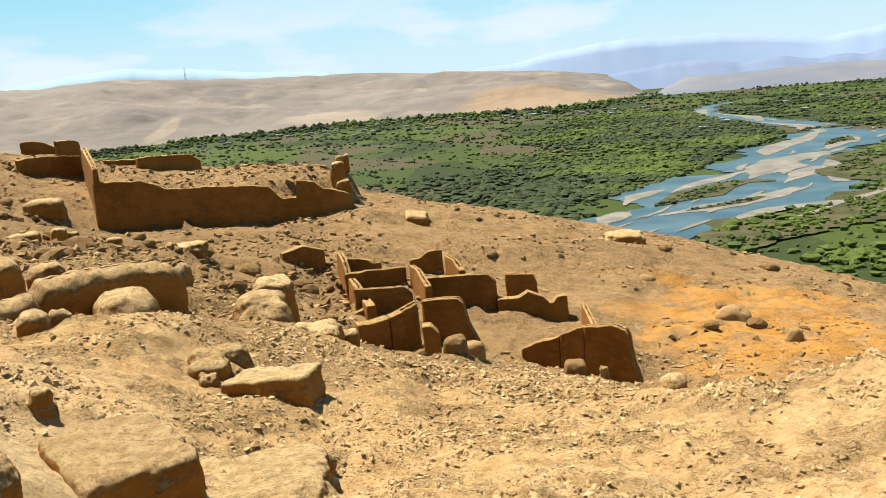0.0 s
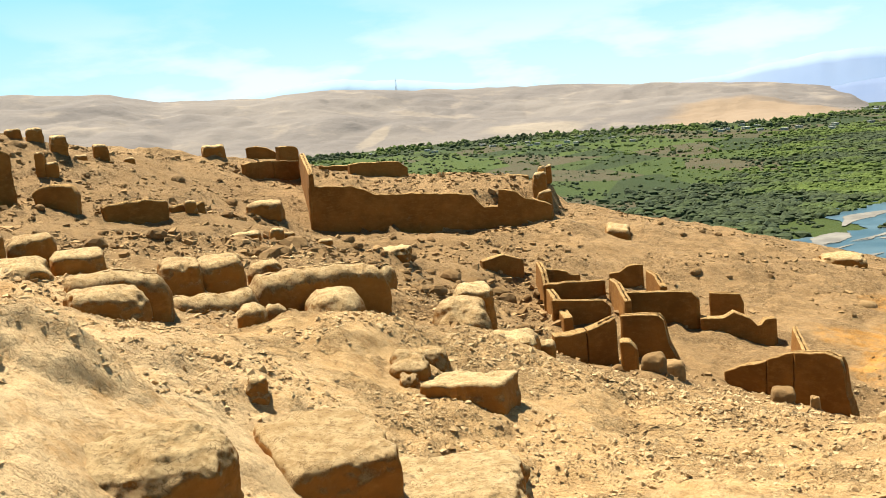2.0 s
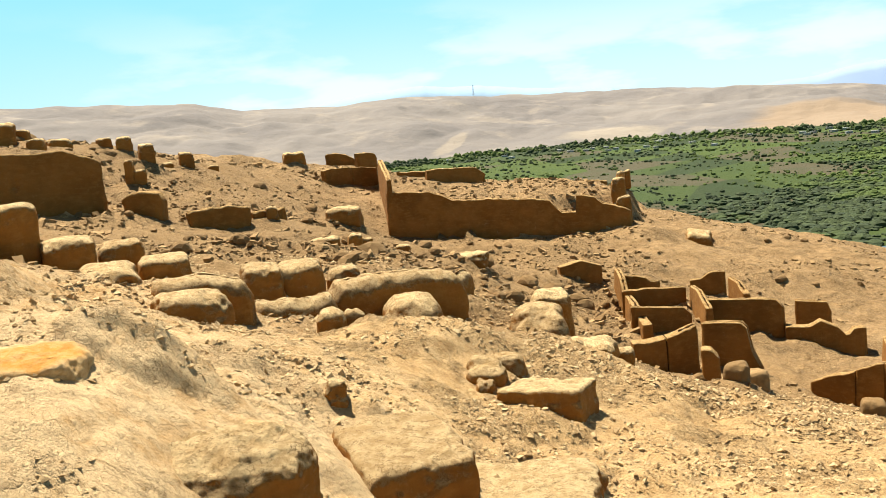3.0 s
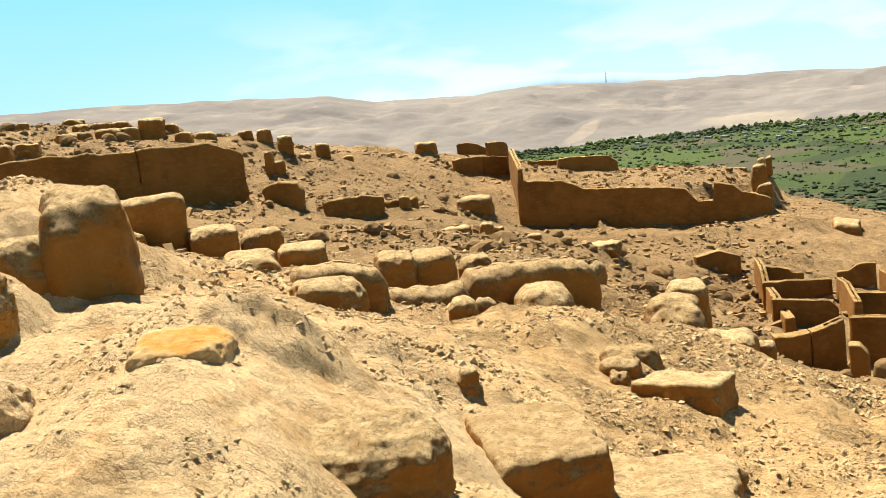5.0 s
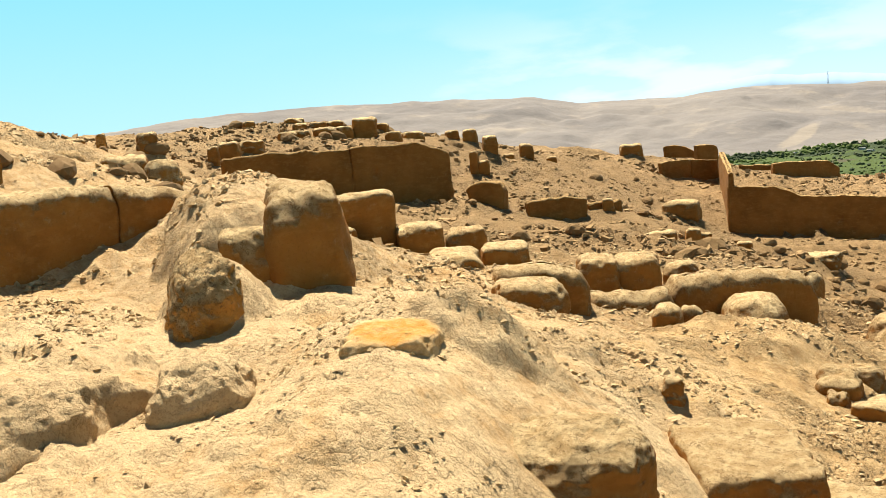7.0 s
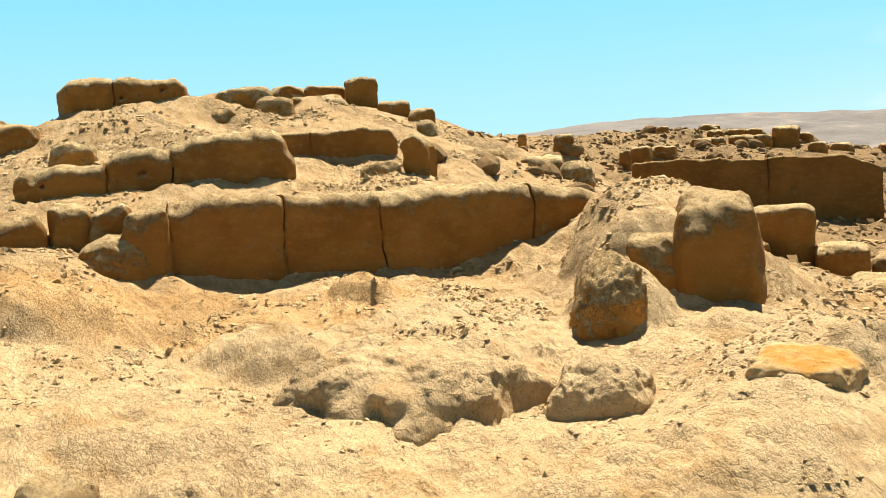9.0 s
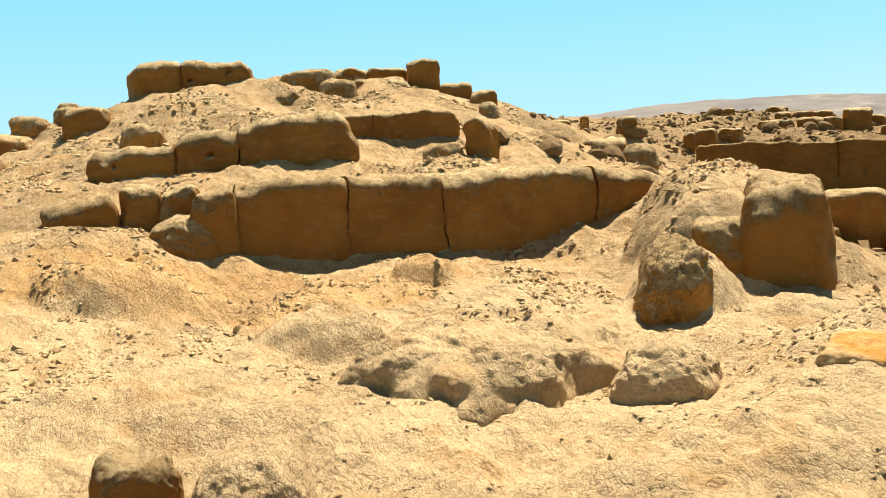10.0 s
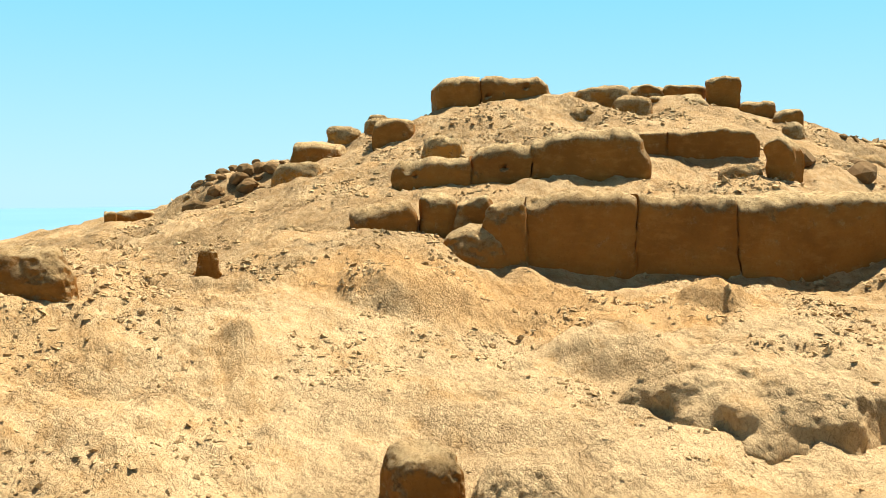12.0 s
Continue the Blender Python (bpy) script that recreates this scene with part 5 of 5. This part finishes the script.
def along_line(x, y, line, wide):
    """How far points lie from a line of the plan, in shares of its half width there."""
    best = np.full(len(x), 99.0)
    for (ax, ay), (bx, by), wa, wb in zip(line[:-1], line[1:], wide[:-1], wide[1:]):
        t = np.clip(((x - ax) * (bx - ax) + (y - ay) * (by - ay)) / ((bx - ax) ** 2 + (by - ay) ** 2), 0, 1)
        d = np.hypot(x - ax - t * (bx - ax), y - ay - t * (by - ay)) / (0.5 * (wa + (wb - wa) * t))
        best = np.minimum(best, d)
    return best


def off_river(x, y):
    return (along_line(x, y, MAIN, MAIN_WIDE) > 1.12) & (along_line(x, y, SIDE, [40, 56, 46, 40]) > 1.15)


def build_woods():
    rs = np.random.RandomState(5)
    # thick bush and trees on the near side of the river
    x, y = polar(rs, 62000, -30, 4, 430, 1900, 1.3)
    left = np.interp(y, [430, 600, 712, 843, 956, 1081, 1343, 1900], [85, 100, 140, 262, 320, 430, 455, 560]) - x
    dense = np.clip(1.15 - np.abs(left - 90) / 210, 0, 1) * np.clip(0.75 + 0.9 * fbm(x / 60, y / 60, 0.5, 3), 0.1, 1)
    dense = dense * np.clip((left + 400 - 0.25 * np.abs(y - 900)) / 300 - np.clip((left - 130) / 160, 0, 1), 0, 1)
    far_side = (left < 0) * np.clip(0.12 + 0.8 * fbm(x / 70, y / 70, 3.5, 3), 0, 0.6)
    keep = off_river(x, y) & (rs.rand(len(x)) < np.where(left > 0, dense, far_side))
    x, y = x[keep], y[keep]
    s = 1.5 + 3.8 * rs.rand(len(x)) ** 2
    strew("valley_trees", "dense dark and bright green trees and bushes by the river", "trees", LEAF, x, y, FLOOR + s * 0.3, s, 0.55, 0.4, 6, smooth=False)
    # orchards, hedges and single trees of the farmed plain
    x, y = polar(rs, 60000, -30, 24, 420, 2900, 1.15)
    u, v = x * 0.88 + y * 0.47, -x * 0.47 + y * 0.88
    hedge = (np.abs((u / 95 + 0.25 * fbm(u / 300, v / 300, 1.0, 2)) % 1 - 0.5) < 0.035) | (np.abs((v / 150 + 0.25 * fbm(u / 300, v / 300, 5.0, 2)) % 1 - 0.5) < 0.03)
    clump = fbm(x / 90, y / 90, 8.5, 3) > 0.32
    grove = fbm(x / 260, y / 260, 4.5, 2) > 0.12
    keep = off_river(x, y) & (hedge & (rs.rand(len(x)) < 0.7) | clump & (rs.rand(len(x)) < 0.2) | grove & (rs.rand(len(x)) < 0.05) | (rs.rand(len(x)) < 0.015))
    x, y = x[keep], y[keep]
    s = (1.2 + 3.2 * rs.rand(len(x)) ** 2.5) * np.clip(np.hypot(x, y) / 1500, 0.75, 1.3)
    strew("plain_trees", "hedges, orchards and scattered trees of the farmed plain", "trees", LEAF, x, y, FLOOR + s * 0.4, s, 0.7, 0.36, 16, smooth=False)
    # scrub on the islands and on the flood bank
    xs, ys = [], []
    for line, wide in ISLANDS + [([(150, 470), (205, 530), (262, 560), (340, 600), (430, 690)], [36, 66, 60, 90, 120])]:
        x, y = rs.uniform(90, 520, 26000), rs.uniform(440, 1150, 26000)
        k = (along_line(x, y, line, wide) < 0.85) & (fbm(x / 14, y / 14, 7.7, 3) > (-0.15 if wide[0] < 30 else 0.12))
        xs.append(x[k]), ys.append(y[k])
    x, y = np.concatenate(xs), np.concatenate(ys)
    s = 0.7 + 2.0 * rs.rand(len(x)) ** 2.5
    strew("island_scrub", "low green scrub on islands and banks of the river", "scrub", LEAF, x, y, FLOOR + 1.1 + s * 0.3, s, 0.65, 0.35, 8, smooth=False)
    # tree line at the foot of the hills
    b = rs.uniform(-14, 24, 1500)
    r = np.interp(b, [-16, -8, 4, 12, 20, 82], [2850, 2380, 2620, 2560, 2350, 2200]) - rs.rand(1500) ** 2 * 300
    keep = fbm(b / 1.1, r / 300, 2.2, 2) > -0.25
    b, r = b[keep], r[keep]
    s = 2.2 + 5.5 * rs.rand(len(b)) ** 3
    strew("tree_line", "row of dark trees at the foot of the hills", "trees", LEAF, -np.sin(np.radians(b)) * r, np.cos(np.radians(b)) * r, FLOOR + s * 0.6, s, 1.0, 0.35, 9, smooth=False)


build_woods()

# ---- stones ----


def slopes(x, y):
    """How steeply the ground rises to the east and to the north."""
    z = ground_z(x, y)
    return np.clip((ground_z(x + 0.06, y) - z) / 0.06, -1, 1), np.clip((ground_z(x, y + 0.06) - z) / 0.06, -1, 1)


def build_stones():
    rs = np.random.RandomState(11)
    chip = (np.array([(1, 0, 0), (-1, 0, 0), (0, 1, 0), (0, -1, 0), (0, 0, 1), (0, 0, -1.0)]),
            np.array([(0, 2, 4), (2, 1, 4), (1, 3, 4), (3, 0, 4), (2, 0, 5), (1, 2, 5), (3, 1, 5), (0, 3, 5)]))
    chunk = (np.array([(i, j, l) for i in (-1, 1) for j in (-1, 1) for l in (-1, 1)]) * 0.6 * np.array([1.2, 0.9, 0.7]),
             np.array([(0, 1, 3), (0, 3, 2), (4, 6, 7), (4, 7, 5), (0, 4, 5), (0, 5, 1), (2, 3, 7), (2, 7, 6), (0, 2, 6), (0, 6, 4), (1, 5, 7), (1, 7, 3)]))
    x, y = polar(rs, 125000, -32, 116, 5.0, 27, 1.2)
    firm = np.clip((np.degrees(np.arctan2(-x, y)) - 30) / 14, 0, 1)
    k = fbm(x / 1.3, y / 1.3, 2.0, 4, 0.6) + 0.5 * rs.rand(len(x)) > 0.30 + 0.38 * firm
    x, y = x[k], y[k]
    s = (0.009 + 0.040 * rs.rand(len(x)) ** 3) * np.clip(np.hypot(x, y) / 9, 0.8, 1.7)
    strew("pebbles", "tan chips and pebbles strewn over the crusted ground", "pebbles", STONE, x, y, ground_z(x, y) + s * 0.1, s, 0.6, 0.4, 12, chip, False, 0.5)
    x, y = polar(rs, 17000, -32, 60, 17, 62, 1.5)
    k = fbm(x / 4, y / 4, 5.0, 4, 0.6) + 0.4 * rs.rand(len(x)) > 0.22
    x, y = x[k], y[k]
    s = 0.03 + 0.13 * rs.rand(len(x)) ** 4
    strew("gravel", "brown stones strewn over the hillside", "stones", DARK_STONE, x, y, ground_z(x, y) + s * 0.05, s, 0.8, 0.35, 13, chunk, False, 0.4)
    # rubble below the compound and on the shoulder of the hill
    x, y = polar(rs, 15000, 5, 60, 21, 58, 1.5)
    k = (fbm(x / 4, y / 4, 15.0, 3) > -0.12)
    x, y = x[k], y[k]
    s = 0.035 + 0.17 * rs.rand(len(x)) ** 4
    strew("rubble", "broken brown mud rubble on the slope below the walls", "rubble", DARK_STONE, x, y, ground_z(x, y) + s * 0.1, s, 0.75, 0.35, 14, chunk, False, 0.5)
    x, y = polar(rs, 40000, -32, 114, 5.2, 26, 1.2)
    firm = np.clip((np.degrees(np.arctan2(-x, y)) - 28) / 14, 0, 1)
    k = fbm(x / 1.1, y / 1.1, 21.0, 4, 0.6) + 0.4 * rs.rand(len(x)) > 0.36 + 0.50 * firm
    x, y = x[k], y[k]
    rise = np.hypot(*slopes(x, y)) < 0.55
    x, y = x[rise], y[rise]
    s = 0.013 + 0.042 * rs.rand(len(x)) ** 4
    strew("clods", "broken flakes and clods of crust on the near ground", "clods", STONE, x, y, ground_z(x, y) + s * 0.05, s, 0.42, 0.4, 15, chip, False, 0.45, slopes(x, y))
    # thin plates of the crust, of the same earth
    x, y = polar(rs, 105000, -32, 116, 5.0, 21, 1.15)
    k = fbm(x / 0.9, y / 0.9, 41.0, 4, 0.6) + 0.6 * rs.rand(len(x)) > 0.31
    x, y = x[k], y[k]
    rise = np.hypot(*slopes(x, y)) < 0.55
    x, y = x[rise], y[rise]
    s = (0.011 + 0.034 * rs.rand(len(x)) ** 3) * np.clip(np.hypot(x, y) / 10, 0.8, 1.5)
    strew("crust_flakes", "thin broken plates of tan crust on the ground", "crust flakes", GROUND, x, y, ground_z(x, y) + s * 0.02, s, 0.30, 0.4, 17, chip, False, 0.18, slopes(x, y))
    # larger rubble, stone by stone
    meshes = []
    v, f = ico2()
    for i in range(8):
        p = v * (1 + 0.22 * fbm(v[:, 0] * 1.3 + i * 7, v[:, 1] * 1.3, v[:, 2] * 1.3, 3))[:, None] * np.array([1.25, 0.85, 0.7])
        meshes.append(mesh_from("rubble_stone", p, f, DARK_STONE, False))
    spots = [(20, 52, 24, 52, 70), (8, 20, 24, 40, 25), (7, 17, 22, 33, 70), (36, 50, 38, 48, 30), (91, 99, 23, 26.5, 70), (52, 66, 20, 34, 20), (-24, 4, 22, 48, 20)]
    for b0, b1, r0, r1, n in spots:
        x, y = polar(rs, n, b0, b1, r0, r1)
        gz = ground_z(x, y)
        for q in range(n):
            s = (0.13 + 0.26 * rs.rand() ** 2.5) * (0.7 if b0 > 80 else 1.0)
            ob = new("rubble_stone", meshes[rs.randint(8)])
            ob.matrix_world = pose(x[q], y[q], gz[q] + s * 0.15, rs.uniform(-20, 20), rs.uniform(-20, 20), rs.uniform(0, 360)) @ Matrix.Scale(s, 4)
            tagged(ob, "broken lump of brown wall mud on the rubble slope", "stone", "rubble stones on the hillside")


build_stones()


# ---- far small things ----


def box_mesh(name, w, d, h, mat, z0=0.0):
    bm = bmesh.new()
    bmesh.ops.create_cube(bm, size=1.0)
    bmesh.ops.scale(bm, vec=(w, d, h), verts=bm.verts)
    bmesh.ops.translate(bm, vec=(0, 0, z0 + h / 2), verts=bm.verts)
    bmesh.ops.bevel(bm, geom=bm.edges[:], offset=min(w, d, h) * 0.04, segments=1, affect="EDGES")
    me = bpy.data.meshes.new(name)
    bm.to_mesh(me)
    bm.free()
    me.materials.append(mat)
    return me


def part(name, me, parent, x=0.0, y=0.0, z=0.0, label=""):
    ob = new(name, me)
    ob.parent = parent
    ob.location = (x, y, z)
    return tagged(ob, label)


def build_houses():
    plaster = make_plain("pale_plaster", (0.34, 0.32, 0.29), (0.42, 0.40, 0.36), 0.2)
    tin = make_plain("tin_roof", (0.30, 0.29, 0.28), (0.38, 0.36, 0.34), 0.3, 0.6)
    glass = make_plain("dark_window", (0.03, 0.035, 0.04), (0.05, 0.05, 0.055), 0.5, 0.3)
    house = new("farm_house")
    part("wall", box_mesh("wall", 13, 8, 4.2, plaster), house)
    part("roof", box_mesh("roof", 14, 9, 0.5, tin, 4.2), house)
    for q in (-4, 0, 4):
        part("window", box_mesh("window", 1.6, 0.2, 1.5, glass, 1.5), house, q, -4.05, 0)
    tagged(house, "small pale flat-roofed farm house among valley trees", "house", "farm houses in the valley")
    rs = np.random.RandomState(3)
    house.matrix_world = pose(-20, 2300, FLOOR, 0, 0, 10)
    for q in range(34):
        b, r = rs.uniform(-13, 17), rs.uniform(1900, 2420)
        copy_thing(house, pose(-math.sin(radians(b)) * r, math.cos(radians(b)) * r, FLOOR, 0, 0, rs.uniform(-30, 30)))
    for q in range(8):
        b, r = rs.uniform(-24, -10), rs.uniform(1250, 2050)
        copy_thing(house, pose(-math.sin(radians(b)) * r, math.cos(radians(b)) * r, FLOOR, 0, 0, rs.uniform(-30, 30)))


build_houses()


def build_mast():
    steel = make_plain("grey_steel", (0.16, 0.17, 0.18), (0.20, 0.21, 0.22), 0.2, 0.6)
    mast = new("radio_mast")
    r, b = 3560.0, 14.4
    for sx in (-1, 1):
        for sy in (-1, 1):
            bm = bmesh.new()
            bmesh.ops.create_cone(bm, cap_ends=True, segments=6, radius1=0.42, radius2=0.22, depth=52)
            bmesh.ops.rotate(bm, cent=(0, 0, -26), matrix=Matrix.Rotation(radians(-2.6 * sy), 3, "X") @ Matrix.Rotation(radians(2.6 * -sx), 3, "Y"), verts=bm.verts)
            me = bpy.data.meshes.new("leg")
            bm.to_mesh(me)
            bm.free()
            me.materials.append(steel)
            part("leg", me, mast, sx * 2.6, sy * 2.6, 26)
    for z in (12, 24, 36, 46):
        part("brace", box_mesh("brace", 5.6 - z * 0.08, 5.6 - z * 0.08, 0.3, steel), mast, 0, 0, z)
    base = 1.75 + r * math.tan(radians(float(ridge(b)))) - 14
    mast.matrix_world = pose(-math.sin(radians(b)) * r, math.cos(radians(b)) * r, base)
    tagged(mast, "slim grey lattice mast on the desert ridge", "mast")


build_mast()
